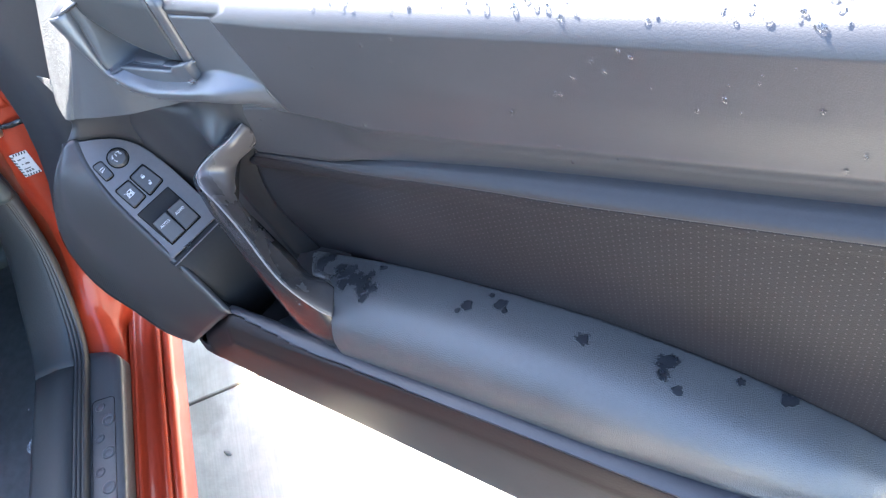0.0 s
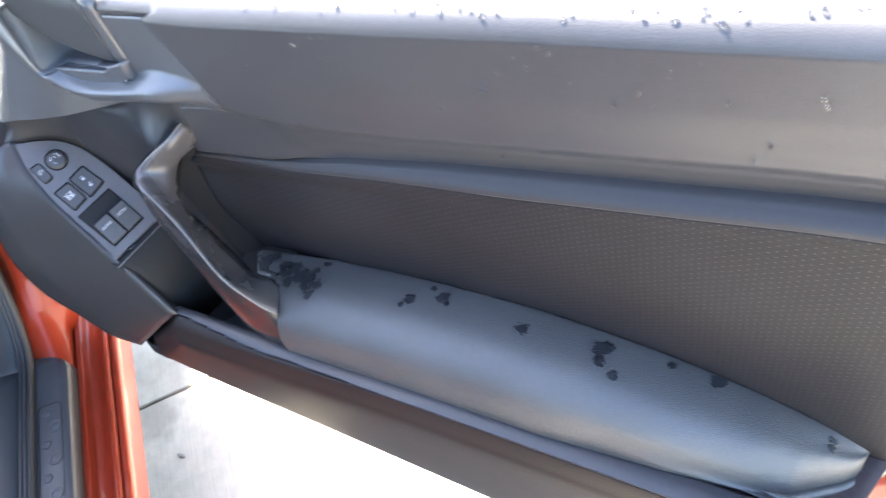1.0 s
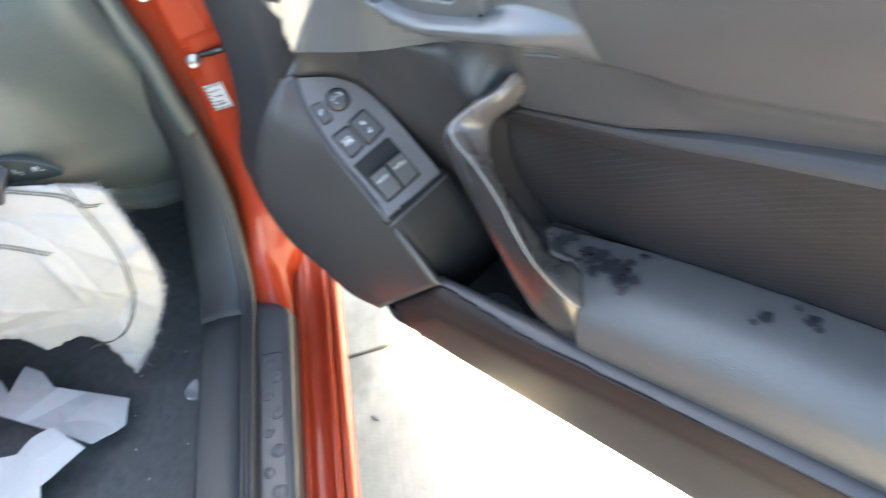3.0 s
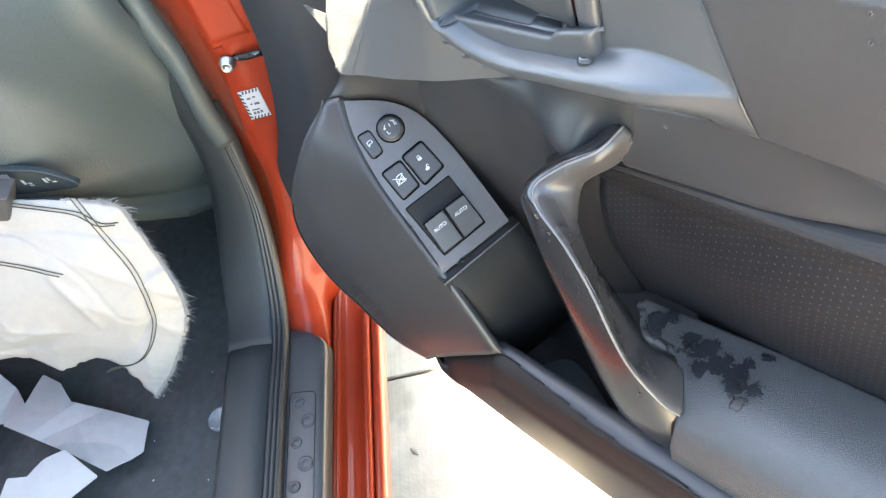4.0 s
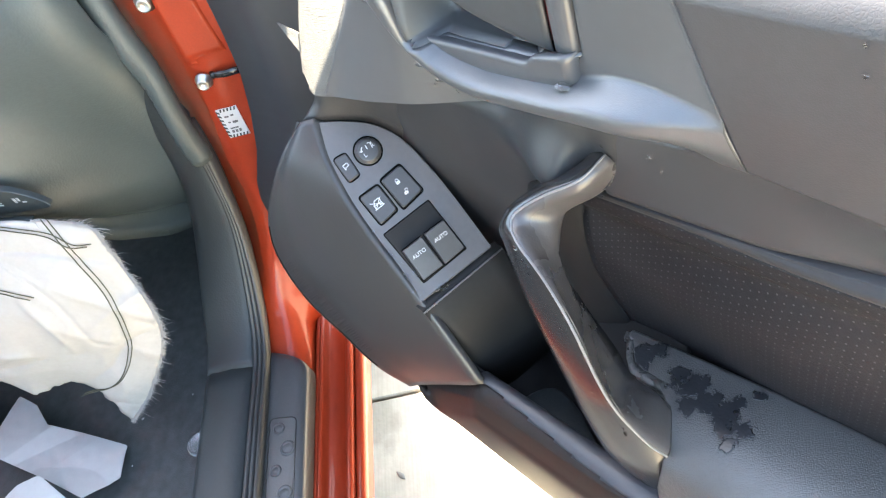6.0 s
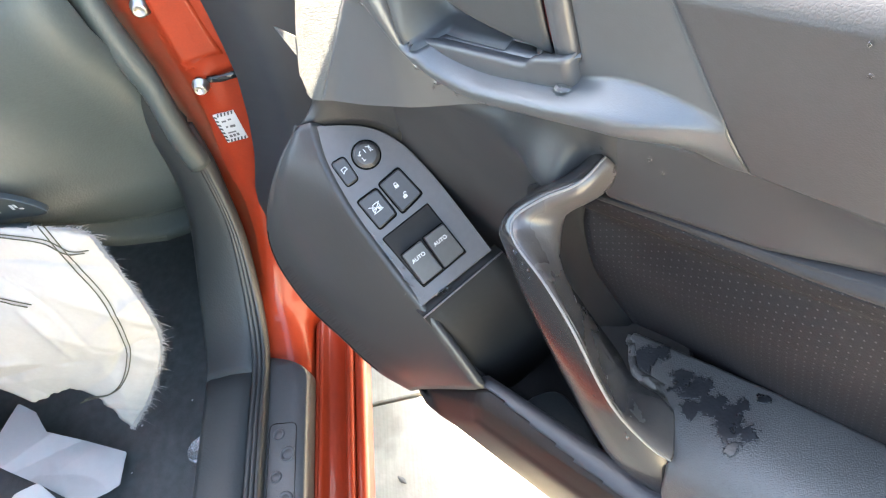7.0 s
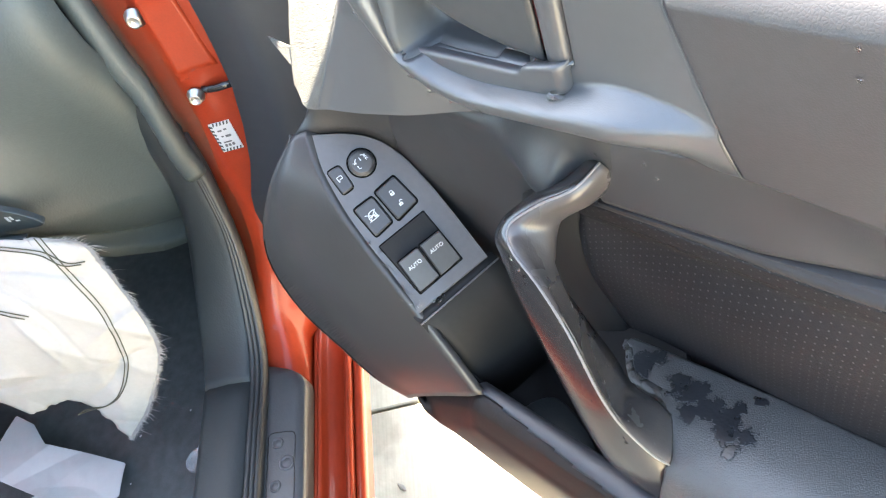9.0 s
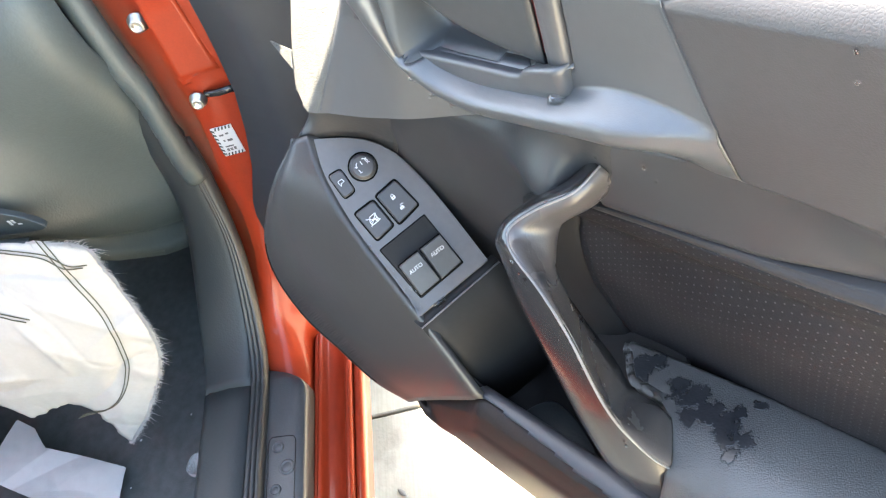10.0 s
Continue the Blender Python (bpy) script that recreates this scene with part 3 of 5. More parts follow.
for a, b in zip(vs, vs[1:]):
    for k in range(len(a)):
        if b is vs[-1]:
            continue
        bm.faces.new((a[k], a[(k + 1) % len(a)], b[(k + 1) % len(a)], b[k]))
bm.faces.new(vs[-2])
bmesh.ops.delete(bm, geom=vs[-1], context="VERTS")
pocket = part("door_pocket", bm, POCKET, door)
mod = pocket.modifiers.new("thickness", "SOLIDIFY")
mod.thickness, mod.offset = 0.003, 0
tray = curve([(-0.543, 0.452, 0.474), (-0.548, 0.468, 0.474), (-0.533, 0.489, 0.474), (-0.508, 0.488, 0.474), (-0.474, 0.473, 0.474), (-0.464, 0.460, 0.474), (-0.474, 0.449, 0.474), (-0.51, 0.447, 0.474)], 4)
part("pocket_floor", slab(tray, (0, 0, 1), 0.012, 0.003), INNER, door, "bluish black raised floor of the door pocket")

# switch pod
RIDGE = [(-0.722, 0.490, 0.740), (-0.704, 0.474, 0.719), (-0.681, 0.462, 0.695), (-0.658, 0.455, 0.672), (-0.631, 0.449, 0.646), (-0.605, 0.444, 0.617), (-0.578, 0.439, 0.577), (-0.557, 0.435, 0.541)]
OUTER = [(-0.736, 0.482, 0.736), (-0.762, 0.452, 0.694), (-0.803, 0.430, 0.622), (-0.820, 0.419, 0.562), (-0.798, 0.411, 0.510), (-0.756, 0.410, 0.478), (-0.722, 0.411, 0.440), (-0.683, 0.418, 0.424)]
ra, oa = curve(RIDGE, 6), curve(OUTER, 6)
rows = []
for i, (a, b) in enumerate(zip(ra, oa)):
    f = math.sin(math.pi * min(1, i / (len(ra) - 1) * 0.9 + 0.1))
    n = np.array((-0.35, -0.85, 0.35))
    sec = [a + np.array((0.004, 0.006, -0.006)), a, a * 0.93 + b * 0.07 + n * 0.003, a * 0.55 + b * 0.45 + n * 0.014 * f, a * 0.2 + b * 0.8 + n * 0.008 * f, b, b + np.array((-0.010, 0.03, -0.012)), b + np.array((-0.0, 0.10, -0.01))]
    rows.append(curve(sec, 4))
sheet("switch_pod", rows, BLACK, door, "bulging black plastic pod that carries the switches", thick=0.003)

# groove and fine ribs low on the pod
pod = rows


def on_pod(i, j, lift):
    """A place on the pod by row and column, raised a little."""
    i0, j0 = min(int(i), len(pod) - 2), int(j)
    a, b = np.array(pod[i0][j0]) * (1 - j + j0) + np.array(pod[i0][j0 + 1]) * (j - j0), np.array(pod[i0 + 1][j0]) * (1 - j + j0) + np.array(pod[i0 + 1][j0 + 1]) * (j - j0)
    return Vector(a * (1 - i + i0) + b * (i - i0)) + Vector((-0.1, -0.9, 0.3)) * lift


sheet("pod_groove", tube([on_pod(i, 18.2, 0.0) for i in np.linspace(13, 36, 40)], 0.0009, 6), GAP, door, closed=True)
bm = bmesh.new()
for k in range(46):
    i = 19 + k * 0.32
    top_j = 15.6 - 1.0 * math.sin(math.pi * k / 45)
    pts = [(on_pod(i + 0.2 * t, top_j + (17.6 - top_j) * t, 0.0001), on_pod(i + 0.2 * t + 0.16, top_j + (17.6 - top_j) * t, 0.0001), on_pod(i + 0.2 * t + 0.08, top_j + (17.6 - top_j) * t, 0.0005)) for t in (0, 0.5, 1)]
    for p, q in zip(pts, pts[1:]):
        a = [bm.verts.new(v) for v in (p[0], p[2], p[1])]
        b = [bm.verts.new(v) for v in (q[0], q[2], q[1])]
        bm.faces.new((a[0], a[1], b[1], b[0]))
        bm.faces.new((a[1], a[2], b[2], b[1]))
part("ribbed_patch", bm, BLACK, door, "finely ribbed patch on the pod", smooth=False)

PN = Vector((0.66, -0.20, 0.72)).normalized()


def on_plate(p, lift=0.0):
    """Drop a point onto the switch plate's plane."""
    p = Vector(p)
    return p - PN * ((p - Vector((-0.612, 0.458, 0.629))).dot(PN) - lift)


outline = [(-0.721, 0.489, 0.737), (-0.706, 0.507, 0.729), (-0.691, 0.521, 0.719), (-0.672, 0.529, 0.704), (-0.648, 0.529, 0.682), (-0.622, 0.525, 0.656), (-0.588, 0.518, 0.623), (-0.605, 0.445, 0.619), (-0.631, 0.450, 0.645), (-0.658, 0.456, 0.671), (-0.681, 0.463, 0.694), (-0.704, 0.475, 0.718)]
top = [on_plate(p) for p in curve(outline[:7], 4)] + [on_plate(p) for p in outline[7:]]
plate = part("switch_plate", slab(top, PN, 0.006, 0.0012), PLATE, door, "satin dark grey switch plate", smooth=False)
# sloping panel below the plate that runs into the pocket
rows = []
for t in np.linspace(0, 1, 6):
    a, b = Vector((-0.6005, 0.4405, 0.613)), Vector((-0.582, 0.524, 0.619))
    p = a.lerp(b, t)
    rows.append([p + Vector((-0.008, 0, 0.004)), p, p + Vector((0.016, 0.0, -0.04)), p + Vector((0.026, 0.002, -0.085)), p + Vector((0.034, 0.004, -0.13))])
sheet("pocket_edge", tube([row[1] + Vector((0.0006, -0.0006, 0.0006)) for row in rows], 0.0008, 6), PLATE, door, "pale edge between switch plate and pocket", closed=True)
sheet("pocket_face", rows, POCKET, door, thick=0.003)


def switch(name, quad, height, radius, label, inset=0.0012, parent=door, mat=None, well=True):
    q = [on_plate(p) for p in quad]
    c = sum(q, Vector()) / 4
    if well:
        part("switch_well", slab([p + (p - c) * 0.13 + PN * 0.0006 for p in rounded(q, radius * 1.3)], PN, 0.004, 0.0003), GAP, parent, smooth=False)
    return part(name, slab([p + PN * height for p in rounded(q, radius)], PN, height + 0.003, inset), mat or BUTTON, parent, label, smooth=False)


def join(ob, bm_mark, mat):
    """Join printed marks into the mesh of what they are printed on."""
    tmp = bpy.data.meshes.new("marks")
    bm_mark.to_mesh(tmp)
    bm_mark.free()
    bm = bmesh.new()
    bm.from_mesh(ob.data)
    k = len(bm.faces)
    bm.from_mesh(tmp)
    bm.faces.ensure_lookup_table()
    if mat.name not in [m.name for m in ob.data.materials]:
        ob.data.materials.append(mat)
    index = [m.name for m in ob.data.materials].index(mat.name)
    for f in bm.faces[k:]:
        f.material_index = index
        f.smooth = False
    bm.to_mesh(ob.data)
    bm.free()
    bpy.data.meshes.remove(tmp)


def icon(strokes, centre, right, up, size, mat, ob):
    """Flat printed strokes on the plate: each stroke is two points in units of size."""
    bm = bmesh.new()
    for (x0, y0, x1, y1, w) in strokes:
        a, b = centre + right * x0 * size + up * y0 * size, centre + right * x1 * size + up * y1 * size
        d = (b - a).normalized() if (b - a).length > 1e-6 else right
        s = PN.cross(d).normalized() * w * size * 0.5
        lo = [bm.verts.new(v) for v in (a - s, b - s, b + s, a + s)]
        hi = [bm.verts.new(v.co + PN * 0.00015) for v in lo]
        bm.faces.new(hi)
        for k in range(4):
            bm.faces.new((lo[k], lo[(k + 1) % 4], hi[(k + 1) % 4], hi[k]))
    join(ob, bm, mat)


# directions of the plate: along its lower edge, and up along its length
P_RIGHT = (Vector((-0.601, 0.502, 0.631)) - Vector((-0.611, 0.458, 0.628))).normalized()
P_UP = PN.cross(P_RIGHT).normalized()


def text(body_text, centre, size, mat, ob, right=None, up=None, normal=None):
    """Printed letters, joined into the mesh of ob."""
    cu = bpy.data.curves.new("letters", "FONT")
    cu.body, cu.size, cu.align_x, cu.align_y, cu.extrude = body_text, size, "CENTER", "CENTER", 0.0001
    tmp = bpy.data.objects.new("letters", cu)
    me = bpy.data.meshes.new_from_object(tmp)
    m = Matrix((right or P_RIGHT, up or P_UP, normal or PN)).transposed().to_4x4()
    m.translation = centre
    bm = bmesh.new()
    bm.from_mesh(me)
    bmesh.ops.transform(bm, matrix=m, verts=bm.verts)
    join(ob, bm, mat)
    bpy.data.objects.remove(tmp)
    bpy.data.meshes.remove(me)


# mirror knob
kc = on_plate((-0.685, 0.502, 0.708))
ka, kb = P_RIGHT, P_UP
prof = [(0.0112, 0.0002), (0.0108, 0.0008), (0.0100, 0.0010), (0.0096, 0.0036), (0.0090, 0.0046), (0.0075, 0.0049), (0.0, 0.0047)]
rows = [[kc + (ka * math.cos(2 * math.pi * k / 40) + kb * math.sin(2 * math.pi * k / 40)) * max(r, 1e-5) + PN * h for k in range(40)] for r, h in prof]
part("switch_well", slab([kc + (ka * math.cos(2 * math.pi * k / 32) + kb * math.sin(2 * math.pi * k / 32)) * 0.0125 + PN * 0.0004 for k in range(32)], PN, 0.003, 0.0003), GAP, door, smooth=False)
knob = sheet("mirror_knob", rows, BUTTON, door, "round black mirror adjusting knob", closed=True)
kt = kc + PN * 0.0051
text("L", kt - P_RIGHT * 0.0042 - P_UP * 0.0022, 0.0048, WHITE, knob)
text("R", kt + P_RIGHT * 0.0052 + P_UP * 0.0008, 0.0048, WHITE, knob)
icon([(0.05, 0.25, 0.05, 0.85, 0.13), (-1.0, 0.35, -0.85, 0.7, 0.13), (-0.85, 0.7, -0.5, 0.95, 0.13), (-1.0, 0.35, -1.2, 0.6, 0.12), (-1.0, 0.35, -0.75, 0.42, 0.12), (0.5, 1.0, 0.85, 0.85, 0.13), (0.85, 0.85, 1.05, 0.6, 0.13), (1.05, 0.6, 1.1, 0.85, 0.12), (1.05, 0.6, 0.8, 0.62, 0.12)], kt, P_RIGHT, P_UP, 0.0052, WHITE, knob)

mirror_fold = switch("mirror_fold_button", [(-0.695, 0.488, 0.714), (-0.681, 0.484, 0.699), (-0.683, 0.473, 0.699), (-0.699, 0.477, 0.714)], 0.0022, 0.0028, "small black mirror folding button")
icon([(-0.6, -0.6, -0.6, 0.7, 0.14), (-0.6, 0.7, 0.6, 0.7, 0.14), (0.6, 0.7, 0.7, -0.1, 0.14), (0.7, -0.1, -0.2, -0.1, 0.14), (-0.2, -0.1, -0.6, -0.6, 0.14)], on_plate((-0.690, 0.4805, 0.707), 0.0024), P_RIGHT, P_UP, 0.0034, WHITE, mirror_fold)
lock = switch("door_lock_switch", [(-0.664, 0.512, 0.692), (-0.644, 0.511, 0.673), (-0.647, 0.489, 0.670), (-0.668, 0.492, 0.690)], 0.0028, 0.0025, "black central locking rocker with padlock marks")
for q, open_ in (((-0.660, 0.501, 0.684), False), ((-0.652, 0.500, 0.677), True)):
    c = on_plate(q, 0.0030)
    dx = 0.5 if open_ else 0.0
    icon([(-0.62, -0.35, 0.62, -0.35, 0.85), (-0.42 + dx, 0.05, -0.42 + dx, 0.55, 0.17), (-0.42 + dx, 0.5, -0.2 + dx, 0.78, 0.17), (-0.22 + dx, 0.76, 0.22 + dx, 0.76, 0.17), (0.2 + dx, 0.78, 0.42 + dx, 0.5, 0.17), (0.42 + dx, 0.55, 0.42 + dx, 0.05 + 0.3 * open_, 0.17)], c, P_RIGHT, P_UP, 0.0028, WHITE, lock)
    icon([(0, -0.5, 0, -0.2, 0.22)], c + PN * 0.0002, P_RIGHT, P_UP, 0.0028, DARKPRINT, lock)
wlock = switch("window_lock_button", [(-0.668, 0.488, 0.689), (-0.650, 0.485, 0.671), (-0.653, 0.467, 0.669), (-0.673, 0.470, 0.688)], 0.0022, 0.0025, "black window lock button with crossed-out window mark")
icon([(-0.8, -0.8, 0.8, -0.8, 0.15), (0.8, -0.8, 0.8, 0.75, 0.15), (0.8, 0.75, -0.2, 0.75, 0.15), (-0.2, 0.75, -0.8, 0.0, 0.15), (-0.8, 0.0, -0.8, -0.8, 0.15), (-0.8, -0.1, 0.8, -0.1, 0.14), (-1.2, 0.8, 1.1, -0.8, 0.13), (-1.1, -0.9, 1.1, 0.7, 0.13), (0.25, -0.45, 0.6, -0.45, 0.35)], on_plate((-0.662, 0.477, 0.680), 0.0024), P_RIGHT, P_UP, 0.0044, WHITE, wlock)

# window switches in their well
REC = [(-0.637, 0.508, 0.666), (-0.601, 0.502, 0.631), (-0.611, 0.458, 0.628), (-0.648, 0.463, 0.663)]
mid_rec = sum((Vector(p) for p in REC), Vector()) / 4
part("switch_well", slab([on_plate(p + (p - mid_rec) * 0.035, 0.0004) for p in rounded(REC, 0.0015, 2)], PN, 0.004, 0.0002), GAP, door, smooth=False)
part("window_switch_well", slab([on_plate(p, 0.0008) for p in rounded(REC, 0.0015, 2)], PN, 0.004, 0.0004), POCKET, door, "dark well round the window switches", smooth=False)
for quad, word in (([(-0.623, 0.5045, 0.652), (-0.602, 0.5015, 0.632), (-0.6065, 0.4805, 0.630), (-0.628, 0.4855, 0.651)], (-0.6205, 0.494, 0.646)), ([(-0.6285, 0.4825, 0.651), (-0.6075, 0.4790, 0.630), (-0.6120, 0.4590, 0.629), (-0.633, 0.4635, 0.650)], (-0.6255, 0.4715, 0.644))):
    q = [on_plate(p) for p in quad]
    lift = [0.0085, 0.0030, 0.0030, 0.0085]
    tops = [p + PN * h for p, h in zip(q, lift)]
    bm = slab(rounded(tops, 0.0012, 3), PN, 0.006, 0.0009)
    mq = sum(q, Vector()) / 4
    part("switch_gap", slab([p + (p - mq) * 0.07 + PN * 0.0012 for p in rounded(q, 0.0012, 3)], PN, 0.002, 0.0001), GAP, door, smooth=False)
    w = part("window_switch", bm, BUTTON, door, "black window switch marked AUTO", smooth=False)
    tn = (tops[1] - tops[0]).cross(tops[3] - tops[0]).normalized()
    tn = tn if tn.dot(PN) > 0 else -tn
    r = (tops[0] - tops[3]).normalized()
    u = tn.cross(r).normalized()
    text("AUTO", sum(tops, Vector()) / 4 + (tops[0] - tops[1]).normalized() * 0.0052 + tn * 0.0004, 0.0047, WHITE, w, r, u, tn)

# grab handle: a ridge runs between the shell towards the pocket and the broad grip
GRAB = [                                               # ridge, edge of the shell, far edge of the grip
    ((-0.459, 0.531, 0.789), (-0.470, 0.535, 0.785), (-0.460, 0.542, 0.762)),
    ((-0.464, 0.511, 0.784), (-0.476, 0.518, 0.779), (-0.466, 0.524, 0.758)),
    ((-0.483, 0.499, 0.772), (-0.495, 0.504, 0.767), (-0.478, 0.512, 0.751)),
    ((-0.497, 0.487, 0.761), (-0.510, 0.491, 0.754), (-0.482, 0.503, 0.746)),
    ((-0.497, 0.479, 0.756), (-0.511, 0.479, 0.745), (-0.479, 0.494, 0.739)),
    ((-0.485, 0.470, 0.755), (-0.505, 0.474, 0.737), (-0.474, 0.487, 0.728)),
    ((-0.463, 0.463, 0.743), (-0.488, 0.463, 0.717), (-0.463, 0.480, 0.709)),
    ((-0.442, 0.456, 0.718), (-0.471, 0.455, 0.684), (-0.448, 0.472, 0.685)),
    ((-0.421, 0.447, 0.682), (-0.457, 0.450, 0.645), (-0.431, 0.465, 0.660)),
    ((-0.409, 0.444, 0.662), (-0.440, 0.444, 0.608), (-0.423, 0.467, 0.639)),
    ((-0.399, 0.445, 0.643), (-0.421, 0.440, 0.575), (-0.414, 0.476, 0.622)),
    ((-0.388, 0.449, 0.619), (-0.398, 0.442, 0.554), (-0.404, 0.482, 0.615)),
    ((-0.380, 0.454, 0.603), (-0.380, 0.446, 0.537), (-0.397, 0.483, 0.607)),
]
ridge_pts, shell_pts, grip_pts = [[Vector(p) for p in curve([row[k] for row in GRAB], 6)] for k in range(3)]
grab_grip, grab_shell = [], []
for k, (g, a, b) in enumerate(zip(ridge_pts, shell_pts, grip_pts)):
    d = (ridge_pts[min(k + 1, len(ridge_pts) - 1)] - ridge_pts[max(k - 1, 0)]).normalized()
    out = d.cross(b - a).normalized()
    out = ((out if out.dot(Vector((0.2, -0.5, 0.8))) > 0 else -out) + Vector((0.25, -0.45, 0.85)) * 0.8).normalized()
    foot = step(54, 70, k)
    r = (b - g).length
    grab_grip.append([g - out * 0.0014, g + (b - g) * 0.03 - out * 0.0004, g + (b - g) * 0.10 + out * 0.0012] + [g + (b - g) * t + out * (0.0012 + 0.10 * r * (1 - 0.4 * foot) * math.sin(math.pi * t ** 0.85) ** 0.9) for t in (0.2, 0.32, 0.45, 0.58, 0.7, 0.8, 0.9)] + [b, b - out * 0.010 + (b - g) * 0.02, b - out * 0.026 * (1 - foot) - (b - g) * 0.1 - out * 0.004])
    grab_shell.append([g - out * 0.0014, g + (a - g) * 0.05 - out * 0.0012] + [g + (a - g) * t + out * (0.0026 * math.sin(math.pi * t ** 1.4) - 0.0008 * (1 - t)) for t in (0.15, 0.3, 0.5, 0.7, 0.88)] + [a, a.lerp(g, 0.02) - out * 0.004, a.lerp(g, 0.25) - out * 0.022])
grab = sheet("grab_handle", grab_grip, GRIP, door, "broad satin grip of the grab handle beaded with water", thick=0.002)
sheet("handle_seam", tube([g - (a + b - 2 * g).normalized() * 0.0009 for g, a, b in zip(ridge_pts, shell_pts, grip_pts)], 0.0008, 6), BEAD, door, "thin joint between grip and shell, its highlight put into the pale colour", closed=True)
sheet("handle_shell", grab_shell, SHELL, door, "glossy black side shell of the grab handle", thick=0.002)

# inner door handle: a plate below the release, the lever behind it, a red tab
rows = []
for t in np.linspace(0, 1, 36):
    x = -0.567 + 0.1115 * t
    zt = paddle_top(x) + 0.0035 * step(-0.484, -0.480, x)
    zl = lerp(x, [-0.58, -0.55, -0.503, -0.461], [0.838, 0.8335, 0.838, 0.849])
    e = 0.0035 * step(0.975, 1.0, t)
    rows.append([(x, 0.540, zt - 0.010), (x, 0.522, zt - 0.004), (x, 0.5155 + e, zt - 0.0006), (x, 0.5130 + e, zt), (x, 0.5112 + e, zt - 0.0012), (x, 0.5114 + e, zt - 0.004), (x, 0.5122 + e, (zt + zl) / 2), (x, 0.5135 + e, zl), (x, 0.532, zl - 0.006)])
rows.append([(p[0] + 0.0012, p[1] + 0.012, p[2]) for p in rows[-1]])
sheet("handle_paddle", rows, HANDLE, door, "satin dark plate below the door release", thick=0.003)
lever_top = curve([(-0.578, 0.905), (-0.560, 0.892), (-0.545, 0.884), (-0.525, 0.876), (-0.500, 0.871), (-0.472, 0.868)], 6)
rows = [[(x, 0.5185, 0.945), (x, 0.5190, z + 0.012), (x, 0.5195, z + 0.003), (x, 0.5215, z), (x, 0.525, z - 0.001), (x, 0.536, z - 0.003)] for x, z in lever_top]
sheet("door_release_lever", [[tuple(q) for q in curve(row, 3)] for row in rows], RECESS, door, "black inner door release lever", thick=0.002)
part("lock_flag", slab([(-0.4785, 0.523, 0.872), (-0.4715, 0.523, 0.874), (-0.4705, 0.523, 0.930), (-0.4775, 0.523, 0.930)], (0, -1, 0), 0.008, 0.001), RED, door, "red lock indicator tab", smooth=False)
rows = [[(-0.4690, 0.545, z), (-0.4685, 0.5205, z), (-0.466, 0.5175, z), (-0.460, 0.5165, z), (-0.4555, 0.518, z), (-0.4540, 0.524, z)] for z in np.linspace(0.870, 0.938, 8)]
sheet("cup_wall", [[tuple(q) for q in curve(row, 3)] for row in rows], HANDLE, door, thick=0.002)

# rubber strip along the rear edge
edge = curve([(0.178, 0.535, 0.40), (0.192, 0.535, 0.50), (0.205, 0.535, 0.60), (0.220, 0.535, 0.72), (0.236, 0.535, 0.88)], 6)
sheet("edge_seal", tube(edge, 0.005, 8), SCUFF, door, closed=True)
# sun along the panel's rim, painted as a thin pale tube
sheet("panel_edge", tube([p + np.array((-0.0055, -0.004, 0)) for p in edge], 0.0019, 8), CORNER, door, "rim of the door panel, its sunlit edge put into the pale colour", closed=True)

# dark inner end of the door towards its hinges
rows = []
for z in np.linspace(0.915, 0.36, 24):
    r = lerp(z, [0.36, 0.54, 0.60, 0.65, 0.70, 0.76, 1.0], [0.0, 0.022, 0.052, 0.070, 0.084, 0.092, 0.11])
    a = car(0.275, r, z)
    rows.append([a + Vector((-0.01, 0.04, 0)), a, a.lerp(Vector((-0.80, 0.585, z)), 0.5) + Vector((0, -0.004, 0)), Vector((-0.80, 0.585, z)), Vector((-0.76, 0.630, z)), Vector((-0.74, 0.650, z))])
sheet("hinge_end_cover", rows, PAD, door, thick=0.004)

# ---- car body ----
def along(section, s0, s1, n=14, bend=None):
    rows = []
    for s in np.linspace(s0, s1, n):
        rows.append([car(s, r, z) for r, z in section])
    return rows


outer_sill = [(-0.02, 0.15), (0.02, 0.17), (0.040, 0.22), (0.052, 0.27), (0.058, 0.290), (0.0578, 0.296), (0.0555, 0.299), (0.0520, 0.2985), (0.0500, 0.290), (0.0470, 0.290), (0.0455, 0.302), (0.0440, 0.3055), (0.0420, 0.3055), (0.0400, 0.301), (0.0385, 0.2935), (0.014, 0.295), (0.0095, 0.297), (0.0078, 0.308), (0.0062, 0.3105), (0.0050, 0.3100), (0.0040, 0.3060), (0.0030, 0.3100), (0.0018, 0.3105), (0.0002, 0.307), (-0.003, 0.300), (-0.012, 0.302), (-0.016, 0.312), (-0.022, 0.322), (-0.06, 0.330), (-0.10, 0.330)]
sheet("painted_sill", along(outer_sill, -1.3, 0.36, 60), PAINT, body, "orange-red painted door sill", thick=0.003)
rows = []
for s in list(np.linspace(-1.3, 0.14, 30)) + list(np.linspace(0.143, 0.186, 18)):
    e = 0.001 - 0.053 * max(0.0, (s - 0.143) / 0.043) ** 2.6
    rows.append([car(s, min(r, e + q), z) for r, q, z in [(-0.100, 0, 0.334), (-0.090, 0, 0.342), (-0.06, -0.006, 0.343), (-0.02, -0.004, 0.3428), (0.001, -0.002, 0.3415), (0.002, 0.0, 0.337), (0.002, 0.001, 0.316)]])
scuff = sheet("scuff_plate", rows, SCUFF, body, "black plastic sill scuff plate", thick=0.003)
